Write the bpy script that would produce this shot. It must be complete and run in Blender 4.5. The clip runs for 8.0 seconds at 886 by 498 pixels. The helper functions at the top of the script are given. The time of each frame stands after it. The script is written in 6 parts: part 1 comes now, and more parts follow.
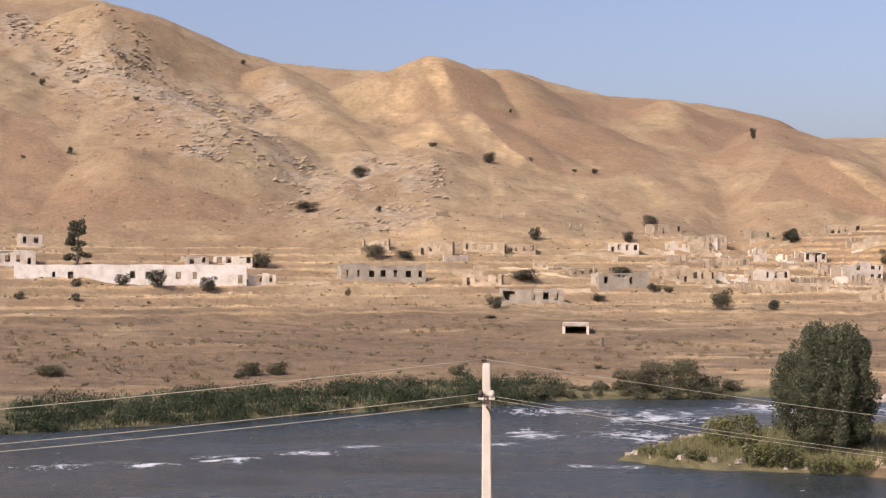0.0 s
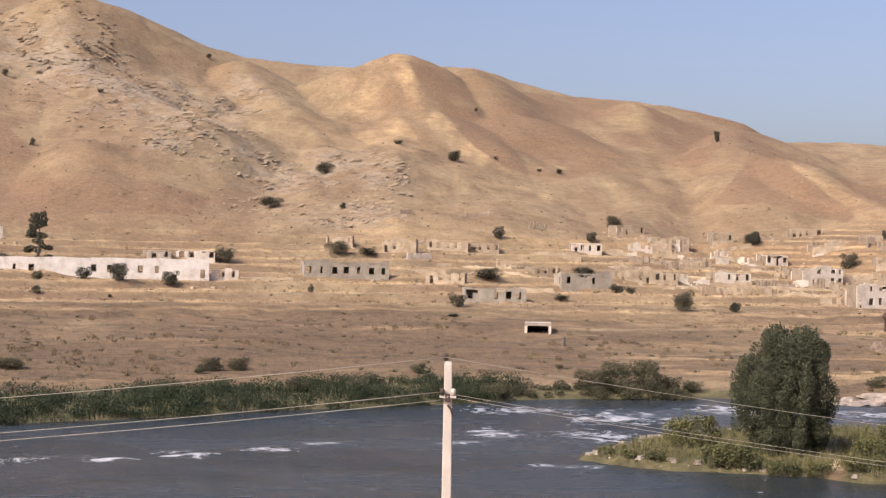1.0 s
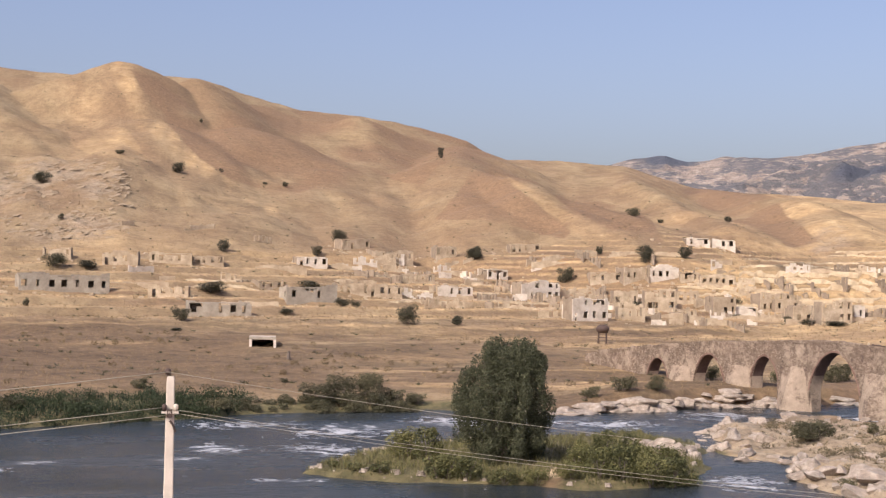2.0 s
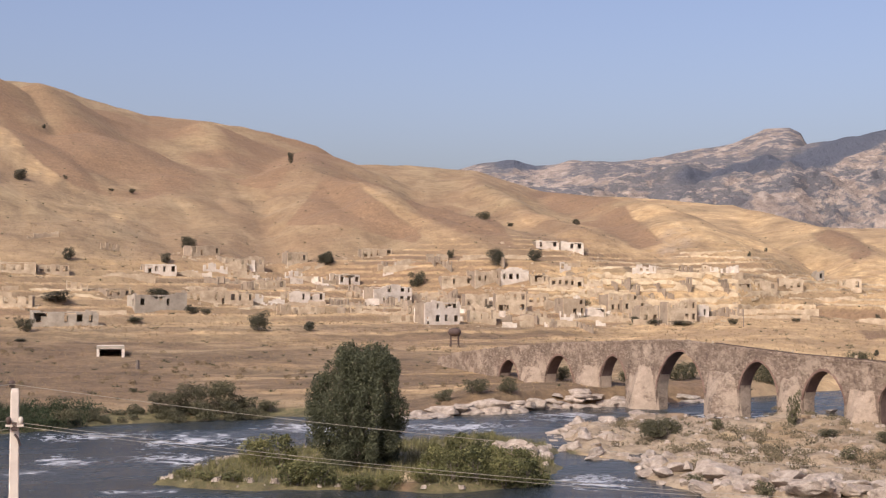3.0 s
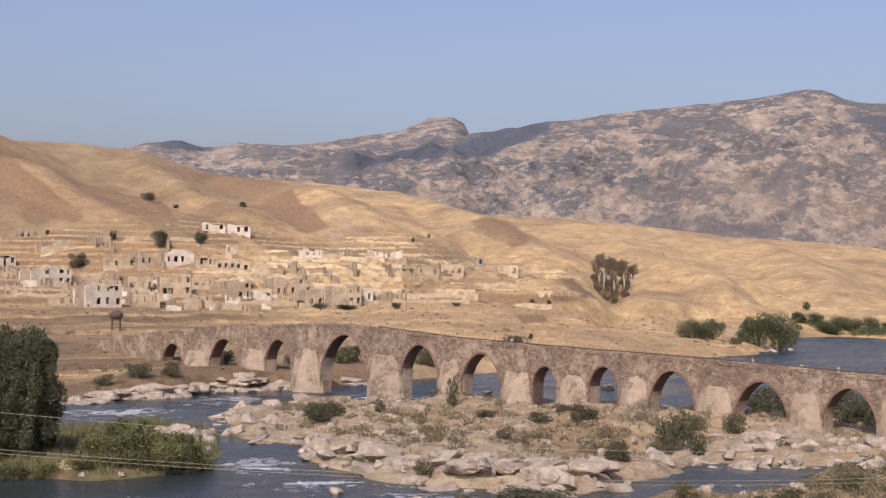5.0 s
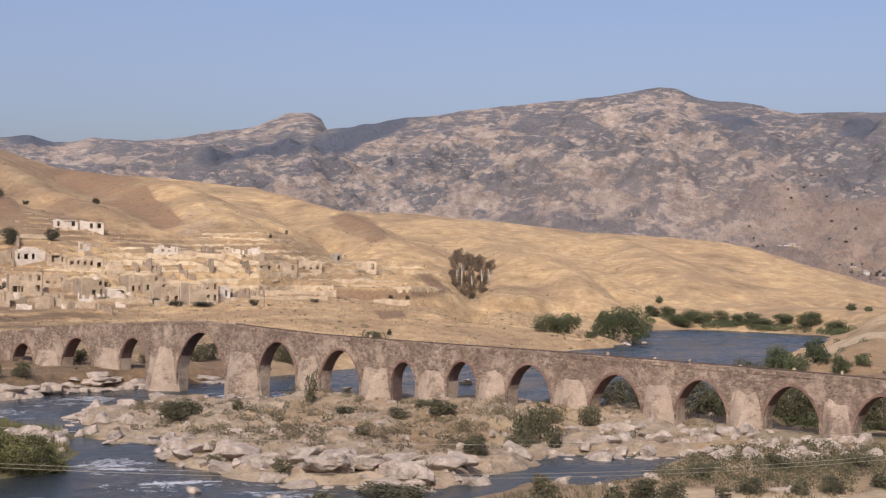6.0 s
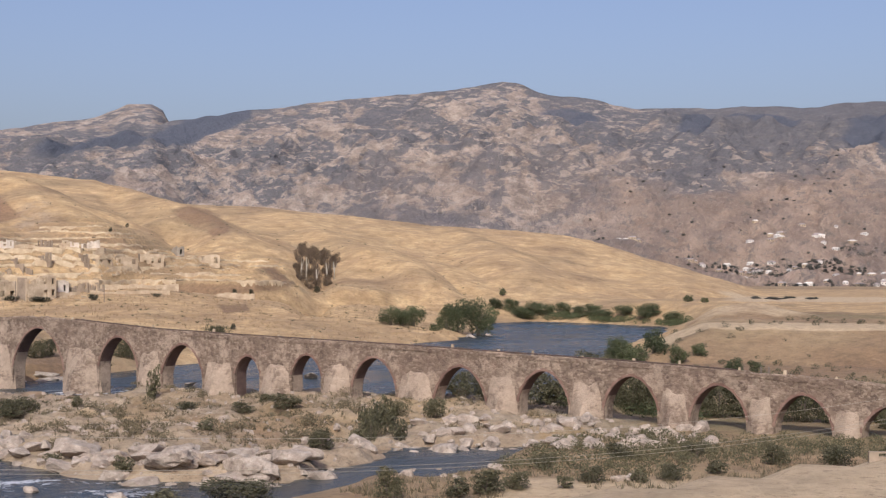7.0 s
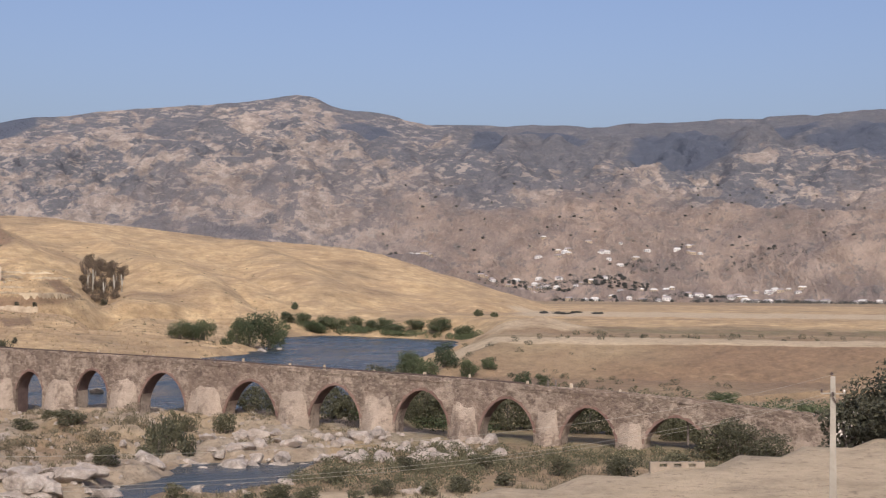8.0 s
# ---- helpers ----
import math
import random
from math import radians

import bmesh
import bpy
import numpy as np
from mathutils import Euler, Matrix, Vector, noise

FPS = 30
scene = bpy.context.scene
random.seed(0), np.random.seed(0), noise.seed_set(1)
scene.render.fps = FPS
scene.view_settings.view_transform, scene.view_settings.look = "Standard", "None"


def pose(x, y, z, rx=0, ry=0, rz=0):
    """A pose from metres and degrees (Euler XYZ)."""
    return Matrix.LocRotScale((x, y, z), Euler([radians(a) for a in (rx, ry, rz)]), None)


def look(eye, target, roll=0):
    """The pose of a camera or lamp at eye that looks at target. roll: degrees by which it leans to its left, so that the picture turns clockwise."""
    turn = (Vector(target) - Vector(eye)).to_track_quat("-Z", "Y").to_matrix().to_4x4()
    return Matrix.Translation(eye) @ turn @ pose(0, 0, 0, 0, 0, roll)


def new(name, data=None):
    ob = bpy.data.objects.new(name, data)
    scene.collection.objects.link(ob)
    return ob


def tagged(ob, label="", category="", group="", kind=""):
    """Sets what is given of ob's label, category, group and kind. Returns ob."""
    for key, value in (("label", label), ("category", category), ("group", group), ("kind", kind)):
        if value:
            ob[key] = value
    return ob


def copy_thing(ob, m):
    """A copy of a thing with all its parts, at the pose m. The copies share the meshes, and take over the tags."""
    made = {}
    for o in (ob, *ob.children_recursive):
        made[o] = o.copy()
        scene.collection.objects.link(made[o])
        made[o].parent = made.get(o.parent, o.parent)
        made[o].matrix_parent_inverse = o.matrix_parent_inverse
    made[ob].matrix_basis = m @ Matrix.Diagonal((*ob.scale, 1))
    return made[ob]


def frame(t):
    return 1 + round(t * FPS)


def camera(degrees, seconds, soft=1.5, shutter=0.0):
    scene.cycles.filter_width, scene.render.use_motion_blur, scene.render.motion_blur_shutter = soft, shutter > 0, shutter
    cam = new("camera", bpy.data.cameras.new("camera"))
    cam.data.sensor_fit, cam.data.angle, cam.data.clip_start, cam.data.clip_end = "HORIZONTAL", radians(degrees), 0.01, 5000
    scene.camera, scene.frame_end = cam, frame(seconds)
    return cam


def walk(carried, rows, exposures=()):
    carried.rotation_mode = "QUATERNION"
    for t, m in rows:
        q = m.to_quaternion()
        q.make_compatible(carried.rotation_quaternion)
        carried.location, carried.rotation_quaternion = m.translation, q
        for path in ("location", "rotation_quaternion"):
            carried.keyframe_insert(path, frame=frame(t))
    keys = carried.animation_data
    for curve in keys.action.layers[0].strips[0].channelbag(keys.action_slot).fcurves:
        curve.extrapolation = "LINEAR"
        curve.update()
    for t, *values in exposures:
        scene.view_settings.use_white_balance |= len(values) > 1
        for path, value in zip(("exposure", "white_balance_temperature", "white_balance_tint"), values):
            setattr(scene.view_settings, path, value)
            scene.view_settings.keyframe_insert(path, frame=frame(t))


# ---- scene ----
EYE = (0.0, 0.0, 19.0)
cam = camera(34.36, 8.0, soft=1.3)


def aim(yaw, pitch, roll):
    """Pose of the camera for a bearing to the right of +y, a pitch above the level and a lean."""
    a, e = radians(yaw), radians(pitch)
    way = Vector((math.sin(a) * math.cos(e), math.cos(a) * math.cos(e), math.sin(e)))
    return look(EYE, Vector(EYE) + way * 100, roll)


PATH = [
    (0.0, 0.045, 0.918, -0.015), (0.3, 0.222, 1.136, 0.283), (0.5, 0.241, 1.109, 0.476), (0.8, 0.48, 0.87, 0.728),
    (1.0, 1.499, 0.847, 0.837), (1.2, 3.812, 1.065, 0.747), (1.5, 7.609, 1.32, 1.066), (1.7, 9.838, 1.774, 1.086),
    (2.0, 12.43, 1.557, 0.956), (2.2, 14.335, 1.597, 0.756), (3.3, 19.671, 1.594, -0.113), (3.5, 20.923, 1.315, -0.254),
    (3.8, 23.043, 1.269, -0.284), (4.0, 24.446, 1.324, -0.17), (4.2, 26.365, 1.473, -0.253), (4.5, 28.986, 1.433, 0.315),
    (5.8, 35.698, 1.124, 0.185), (6.0, 37.302, 1.113, 0.268), (6.2, 38.407, 0.812, 0.135), (6.5, 40.235, 0.635, 0.066),
    (6.7, 41.212, 0.707, 0.136), (7.0, 43.499, 0.86, 0.068), (7.2, 45.243, 0.858, 0.227), (7.5, 47.299, 0.945, 0.173),
    (7.7, 48.849, 1.041, 0.275), (8.0, 51.771, 1.454, 0.407),
]
walk(cam, [(t, aim(*row)) for t, *row in PATH], [(0.0, 0.17, 6450, 17), (2.0, 0.07, 6400, 16), (3.5, -0.05, 6380, 17), (6.5, -0.22, 6120, 15), (8.0, -0.27, 5950, 13)])

# ---- light: a clear dry afternoon, the sun behind the viewer on the left ----
SUN_BEARING, SUN_HEIGHT = 230.0, 42.0
world = bpy.data.worlds.new("sky")
scene.world = world
world.use_nodes = True
wn = world.node_tree
sky = wn.nodes.new("ShaderNodeTexSky")
sky.sky_type, sky.sun_disc = "NISHITA", False
sky.sun_elevation, sky.sun_rotation = radians(SUN_HEIGHT), radians(SUN_BEARING)
sky.air_density, sky.dust_density, sky.ozone_density = 1.0, 4.0, 1.2
haze = wn.nodes.new("ShaderNodeMix")
haze.data_type, haze.blend_type = "RGBA", "MULTIPLY"
haze.inputs[0].default_value = 1.0
haze.inputs[7].default_value = (1.07, 1.0, 1.07, 1)
wn.links.new(sky.outputs[0], haze.inputs[6])
wn.links.new(haze.outputs[2], wn.nodes["Background"].inputs[0])
wn.nodes["Background"].inputs[1].default_value = 0.15
sun_data = bpy.data.lights.new("sun", "SUN")
sun_data.energy, sun_data.angle, sun_data.color = 3.35, radians(0.53), (1.0, 0.965, 0.81)
sun = new("sun", sun_data)
sb, sh = radians(SUN_BEARING), radians(SUN_HEIGHT)
sun.matrix_world = look((0, 0, 400), Vector((0, 0, 400)) - 100 * Vector((math.sin(sb) * math.cos(sh), math.cos(sb) * math.cos(sh), math.sin(sh))))


# ---- materials ----
class Nodes:
    """A short way to write node trees."""

    def __init__(self, name):
        self.mat = bpy.data.materials.new(name)
        self.mat.use_nodes = True
        self.t = self.mat.node_tree
        self.bsdf = self.t.nodes["Principled BSDF"]
        self.pos = self.t.nodes.new("ShaderNodeNewGeometry").outputs["Position"]

    def add(self, kind, **inputs):
        n = self.t.nodes.new(kind)
        for key, value in inputs.items():
            self.put(n.inputs[key], value)
        return n

    def put(self, socket, value):
        if isinstance(value, bpy.types.NodeSocket):
            self.t.links.new(value, socket)
        else:
            socket.default_value = value

    def scaled(self, sx, sy, sz):
        n = self.t.nodes.new("ShaderNodeVectorMath")
        n.operation = "MULTIPLY"
        self.t.links.new(self.pos, n.inputs[0])
        n.inputs[1].default_value = (sx, sy, sz)
        return n.outputs[0]

    def noise(self, scale, detail=5.0, rough=0.6, vec=None, warp=0.0):
        n = self.add("ShaderNodeTexNoise", Scale=scale, Detail=detail, Roughness=rough, Distortion=warp)
        self.t.links.new(vec or self.pos, n.inputs["Vector"])
        return n.outputs[0]

    def cells(self, scale, feature="F1", vec=None, out=0):
        n = self.add("ShaderNodeTexVoronoi", Scale=scale)
        n.feature = feature
        self.t.links.new(vec or self.pos, n.inputs["Vector"])
        return n.outputs[out]

    def ramp(self, fac, *stops):
        n = self.t.nodes.new("ShaderNodeValToRGB")
        el = n.color_ramp.elements
        while len(el) < len(stops):
            el.new(0.5)
        for e, (p, c) in zip(el, stops):
            e.position = p
            e.color = (c, c, c, 1) if isinstance(c, (int, float)) else (*c, 1)
        self.t.links.new(fac, n.inputs[0])
        return n.outputs[0]

    def mix(self, fac, a, b, blend="MIX"):
        n = self.t.nodes.new("ShaderNodeMix")
        n.data_type, n.blend_type = "RGBA", blend
        self.put(n.inputs[0], fac)
        for sock, v in ((n.inputs[6], a), (n.inputs[7], b)):
            self.put(sock, (*v, 1) if isinstance(v, tuple) else v)
        return n.outputs[2]

    def math(self, op, a, b=0.0):
        n = self.t.nodes.new("ShaderNodeMath")
        n.operation = op
        self.put(n.inputs[0], a)
        self.put(n.inputs[1], b)
        return n.outputs[0]

    def random(self):
        return self.t.nodes.new("ShaderNodeObjectInfo").outputs["Random"]

    def island(self):
        return self.t.nodes.new("ShaderNodeNewGeometry").outputs["Random Per Island"]

    def done(self, colour, rough=0.9, bump=None, strength=0.5, distance=0.1, metal=0.0):
        self.put(self.bsdf.inputs["Base Color"], (*colour, 1) if isinstance(colour, tuple) else colour)
        self.put(self.bsdf.inputs["Roughness"], rough)
        self.bsdf.inputs["Metallic"].default_value = metal
        if bump is not None:
            b = self.add("ShaderNodeBump", Strength=strength, Distance=distance, Height=bump)
            self.t.links.new(b.outputs[0], self.bsdf.inputs["Normal"])
        return self.mat


def land_surface():
    m = Nodes("dry_land")

    def mask(name):
        n = m.t.nodes.new("ShaderNodeAttribute")
        n.attribute_name = name
        return n.outputs["Fac"]

    slope = m.scaled(0.8, 0.42, 0.5)
    big = m.noise(0.016, 5, 0.6, slope, 0.8)
    mid = m.noise(0.10, 8, 0.70, slope, 0.3)
    streak = m.noise(0.30, 6, 0.7, m.scaled(0.5, 0.45, 1.0))
    fine = m.noise(0.8, 6, 0.75)
    speck = m.noise(1.3, 3, 0.8)
    straw = m.ramp(mid, (0.34, (0.220, 0.150, 0.081)), (0.5, (0.326, 0.233, 0.127)), (0.66, (0.43, 0.321, 0.180)))
    brown = m.ramp(fine, (0.35, (0.192, 0.116, 0.064)), (0.65, (0.308, 0.193, 0.108)))
    straw_gold = m.ramp(streak, (0.34, (0.385, 0.251, 0.122)), (0.52, (0.53, 0.363, 0.183)), (0.68, (0.70, 0.507, 0.277)))
    worn_off = m.ramp(m.noise(0.05, 7, 0.72, m.scaled(0.55, 0.9, 0.9), 0.9), (0.49, 0.0), (0.60, 0.6))
    straw_gold = m.mix(worn_off, straw_gold, m.ramp(fine, (0.35, (0.25, 0.162, 0.088)), (0.65, (0.37, 0.245, 0.138))))
    col = m.mix(m.ramp(big, (0.40, 0.05), (0.60, 0.62)), straw, brown)

    def laid(base, name, colour, low=0.35, high=0.65, amount=1.0, ragged=1.1):
        """Lays a colour over the base inside a mask, with a broken edge."""
        f = m.math("ADD", mask(name), m.math("MULTIPLY", m.math("SUBTRACT", mid, 0.5), ragged))
        return m.mix(m.math("MULTIPLY", m.ramp(f, (low, 0.0), (high, 1.0)), amount), base, colour)

    loam = m.ramp(fine, (0.35, (0.110, 0.072, 0.039)), (0.65, (0.200, 0.131, 0.070)))
    col = laid(col, "earth", m.mix(m.math("MULTIPLY", mask("meadow"), 0.8), brown, loam), 0.35, 0.75, 0.9, 0.6)
    col = laid(col, "gold", straw_gold, 0.3, 0.8, 0.9, 0.8)
    crack = m.cells(0.22, "DISTANCE_TO_EDGE", m.scaled(0.6, 0.6, 1.6))
    slab = m.noise(0.55, 6, 0.75, m.scaled(0.6, 0.6, 1.6))
    stone = m.ramp(slab, (0.36, (0.27, 0.203, 0.138)), (0.5, (0.39, 0.307, 0.215)), (0.64, (0.50, 0.405, 0.295)))
    stone = m.mix(m.ramp(crack, (0.0, 0.4), (0.06, 0.0)), stone, (0.15, 0.11, 0.075))
    patch = m.ramp(m.noise(0.14, 6, 0.7, m.scaled(0.7, 0.5, 1.0)), (0.44, 0.0), (0.56, 1.0))
    outcrop = m.math("MULTIPLY", 0.7, m.math("MAXIMUM", m.math("MULTIPLY", patch, m.ramp(mask("rock"), (0.15, 0.0), (0.6, 1.0))), m.ramp(m.math("ADD", mask("rock"), m.math("MULTIPLY", m.math("SUBTRACT", mid, 0.5), 0.8)), (0.72, 0.0), (0.88, 1.0))))
    col = m.mix(outcrop, col, stone)
    dust = m.ramp(fine, (0.3, (0.43, 0.32, 0.195)), (0.7, (0.55, 0.42, 0.265)))
    col = laid(col, "sand", dust, 0.35, 0.6)
    herb = m.ramp(fine, (0.3, (0.060, 0.064, 0.024)), (0.5, (0.12, 0.11, 0.045)), (0.7, (0.22, 0.175, 0.085)))
    col = laid(col, "green", herb, 0.35, 0.7, 0.9)
    tufts = m.ramp(speck, (0.56, 0.0), (0.66, 0.55))
    col = m.mix(tufts, col, (0.13, 0.09, 0.055))
    pale = m.ramp(m.noise(0.5, 5, 0.75, slope), (0.58, 0.0), (0.70, 0.3))
    col = m.mix(pale, col, (0.52, 0.385, 0.225))
    drift = m.noise(0.10, 7, 0.68, m.scaled(0.32, 1.35, 1.6), 0.6)
    col = m.mix(m.math("ADD", 0.22, m.math("MULTIPLY", mask("meadow"), 0.68)), col, m.ramp(drift, (0.34, 0.60), (0.48, 0.96), (0.64, 1.18)), "MULTIPLY")
    clump = m.noise(0.42, 5, 0.75, m.scaled(0.7, 0.9, 1.4))
    col = m.mix(m.math("ADD", 0.4, m.math("MULTIPLY", mask("meadow"), 0.4)), col, m.ramp(clump, (0.36, 0.62), (0.50, 1.0), (0.66, 1.16)), "MULTIPLY")
    h = m.math("ADD", fine, m.math("MULTIPLY", slab, outcrop))
    return m.done(col, 0.95, h, 0.8, 0.6)


def mountain_ground():
    m = Nodes("mountain_rock")
    parts = []
    for name, reach in (("along", 5498.0), ("out", 800.0)):
        a = m.t.nodes.new("ShaderNodeAttribute")
        a.attribute_name = name
        parts.append(m.math("MULTIPLY", a.outputs["Fac"], reach))
    z = m.t.nodes.new("ShaderNodeSeparateXYZ")
    m.t.links.new(m.pos, z.inputs[0])
    v = m.add("ShaderNodeCombineXYZ", X=parts[0], Y=m.math("MULTIPLY", z.outputs[2], 1.7), Z=parts[1]).outputs[0]

    def mask(name):
        n = m.t.nodes.new("ShaderNodeAttribute")
        n.attribute_name = name
        return n.outputs["Fac"]

    big = m.noise(0.0062, 6, 0.62, v, 0.6)
    mid = m.noise(0.017, 6, 0.70, v, 0.4)
    spots = m.noise(0.042, 5, 0.72, v, 0.3)
    fine = m.noise(0.11, 4, 0.75, v)
    rock = m.ramp(mid, (0.36, (0.232, 0.184, 0.150)), (0.5, (0.342, 0.272, 0.218)), (0.64, (0.475, 0.376, 0.297)))
    rock = m.mix(m.ramp(spots, (0.53, 0.0), (0.62, 0.7)), rock, (0.50, 0.415, 0.34))
    lie = m.t.nodes.new("ShaderNodeVectorMath")
    lie.operation = "MULTIPLY"
    m.t.links.new(v, lie.inputs[0])
    lie.inputs[1].default_value = (0.75, 1.2, 0.5)
    ledge = m.noise(0.045, 5, 0.68, lie.outputs[0], 0.5)
    ledge = m.math("MULTIPLY", m.ramp(ledge, (0.535, 0.0), (0.585, 1.0)), m.ramp(m.noise(0.007, 3, 0.6, v), (0.40, 0.15), (0.55, 1.0)))
    ledge = m.math("MULTIPLY", ledge, m.math("SUBTRACT", 1.0, m.math("MULTIPLY", mask("scrub"), 0.75)))
    # scrub tinted blue-grey, so distance haze sits in its colour
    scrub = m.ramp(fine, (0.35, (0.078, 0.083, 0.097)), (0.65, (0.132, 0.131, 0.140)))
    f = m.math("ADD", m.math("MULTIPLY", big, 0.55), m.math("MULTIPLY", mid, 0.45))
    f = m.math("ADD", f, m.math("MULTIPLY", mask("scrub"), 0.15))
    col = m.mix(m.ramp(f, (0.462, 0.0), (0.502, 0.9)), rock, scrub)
    specks = m.ramp(m.math("ADD", m.math("MULTIPLY", spots, 0.6), m.math("MULTIPLY", fine, 0.4)), (0.40, 0.55), (0.47, 0.0))
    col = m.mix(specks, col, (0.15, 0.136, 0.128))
    col = m.mix(m.math("MULTIPLY", ledge, 0.55), col, (0.55, 0.445, 0.35))
    tan = m.ramp(mid, (0.38, (0.25, 0.174, 0.124)), (0.6, (0.405, 0.295, 0.213)))
    tan = m.mix(m.ramp(big, (0.46, 0.0), (0.56, 0.6)), tan, (0.205, 0.150, 0.115))
    tan = m.mix(m.ramp(spots, (0.55, 0.0), (0.60, 0.7)), tan, (0.145, 0.122, 0.100))
    tan = m.mix(m.ramp(fine, (0.56, 0.0), (0.64, 0.3)), tan, (0.50, 0.395, 0.295))
    col = m.mix(mask("dry"), col, tan)
    # shade painted into the base colour as dark blue-grey
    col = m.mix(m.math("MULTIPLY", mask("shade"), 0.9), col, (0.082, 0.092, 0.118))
    return m.done(col, 0.95, m.math("ADD", mid, m.math("MULTIPLY", spots, 0.6)), 0.9, 22)


def plain(name, colour, rough=0.85, spread=0.25, scale=2.0):
    m = Nodes(name)
    dark = tuple(c * (1 - spread) for c in colour)
    light = tuple(min(1, c * (1 + spread)) for c in colour)
    f = m.noise(scale, 6, 0.65)
    return m.done(m.ramp(f, (0.3, dark), (0.7, light)), rough, f, 0.3, 0.05)


def water_surface():
    m = Nodes("river_water")
    n = m.t.nodes.new("ShaderNodeAttribute")
    n.attribute_name = "rapid"
    flow = m.scaled(0.45, 1, 1)
    long = m.noise(0.22, 5, 0.6, flow)
    chop = m.noise(1.1, 4, 0.65, m.scaled(0.55, 1, 1))
    h = m.math("ADD", m.math("MULTIPLY", long, 0.8), m.math("MULTIPLY", chop, 0.35))
    col = m.ramp(m.noise(0.03, 4, 0.6, flow), (0.35, (0.026, 0.033, 0.036)), (0.65, (0.050, 0.058, 0.061)))
    crest = m.noise(0.5, 7, 0.72, m.scaled(0.50, 0.50, 1), 1.4)
    wisp = m.noise(2.4, 4, 0.7, m.scaled(0.7, 0.5, 1), 0.6)
    lift = m.math("ADD", m.math("ADD", m.math("MULTIPLY", crest, 0.75), m.math("MULTIPLY", wisp, 0.25)), m.math("MULTIPLY", n.outputs["Fac"], 0.17))
    foam = m.ramp(lift, (0.635, 0.0), (0.72, 0.8))
    col = m.mix(foam, col, (0.72, 0.72, 0.74))
    rough = m.math("ADD", m.math("MULTIPLY", foam, 0.6), m.ramp(m.noise(0.06, 4, 0.6, flow), (0.38, 0.12), (0.62, 0.34)))
    m.bsdf.inputs["IOR"].default_value = 1.333
    m.bsdf.inputs["Specular IOR Level"].default_value = 0.36
    return m.done(col, rough, h, 1.0, 0.8)


def masonry(name, tone):
    m = Nodes(name)
    blocks = m.scaled(1, 1, 1.7)
    stones = m.cells(2.5, "F1", blocks, 1)
    joint = m.cells(2.5, "DISTANCE_TO_EDGE", blocks)
    big = m.noise(0.10, 5, 0.6)
    fine = m.noise(5.0, 4, 0.6)
    bw = m.t.nodes.new("ShaderNodeRGBToBW")
    m.t.links.new(stones, bw.inputs[0])
    col = m.ramp(bw.outputs[0], (0.2, (0.150, 0.107, 0.078)), (0.45, (0.198, 0.145, 0.105)), (0.65, (0.250, 0.190, 0.139)), (0.85, (0.325, 0.252, 0.187)))
    col = m.mix(m.ramp(big, (0.44 + tone, 0.0), (0.58 + tone, 0.45)), col, (0.195, 0.136, 0.100))
    col = m.mix(m.ramp(m.noise(0.26, 7, 0.72), (0.49 - tone, 0.0), (0.61 - tone, 0.75)), col, (0.44, 0.345, 0.258))
    col = m.mix(m.ramp(m.noise(0.9, 6, 0.75), (0.55 + tone, 0.0), (0.63 + tone, 0.75)), col, (0.105, 0.070, 0.052))
    col = m.mix(m.ramp(joint, (0.0, 0.14), (0.10, 0.0)), col, (0.14, 0.10, 0.078))
    col = m.mix(0.55, col, m.ramp(m.noise(0.55, 6, 0.7, None, 0.5), (0.36, 0.72), (0.5, 1.0), (0.64, 1.26)), "MULTIPLY")
    h = m.math("ADD", m.ramp(joint, (0.0, 0.0), (0.14, 1.0)), m.math("MULTIPLY", fine, 0.4))
    return m.done(col, 0.92, h, 0.55, 0.14)


def foliage(name, dark, light):
    m = Nodes(name)
    f = m.math("ADD", m.math("MULTIPLY", m.island(), 0.6), m.math("MULTIPLY", m.random(), 0.4))
    m.bsdf.inputs["Transmission Weight"].default_value = 0.0
    return m.done(m.ramp(f, (0.1, dark), (0.9, light)), 0.75)


def ruin_wall(name, dark, mid, light):
    m = Nodes(name)
    stain = m.noise(0.35, 6, 0.7)
    fine = m.noise(3.0, 5, 0.7)
    col = m.ramp(stain, (0.3, dark), (0.5, mid), (0.68, light))
    col = m.mix(m.ramp(fine, (0.55, 0.0), (0.7, 0.45)), col, dark)
    col = m.mix(m.math("MULTIPLY", m.random(), 0.35), col, dark)
    return m.done(col, 0.93, fine, 0.6, 0.08)


def rock_face():
    m = Nodes("river_rock")
    a = m.noise(0.9, 7, 0.7)
    b = m.noise(5.0, 4, 0.7)
    col = m.ramp(a, (0.34, (0.19, 0.150, 0.118)), (0.5, (0.365, 0.298, 0.235)), (0.66, (0.555, 0.470, 0.385)))
    col = m.mix(m.math("MULTIPLY", m.random(), 0.4), col, (0.38, 0.31, 0.25))
    col = m.mix(m.ramp(b, (0.58, 0.0), (0.68, 0.6)), col, (0.16, 0.125, 0.105))
    return m.done(col, 0.9, m.math("ADD", a, m.math("MULTIPLY", b, 0.4)), 0.9, 0.25)


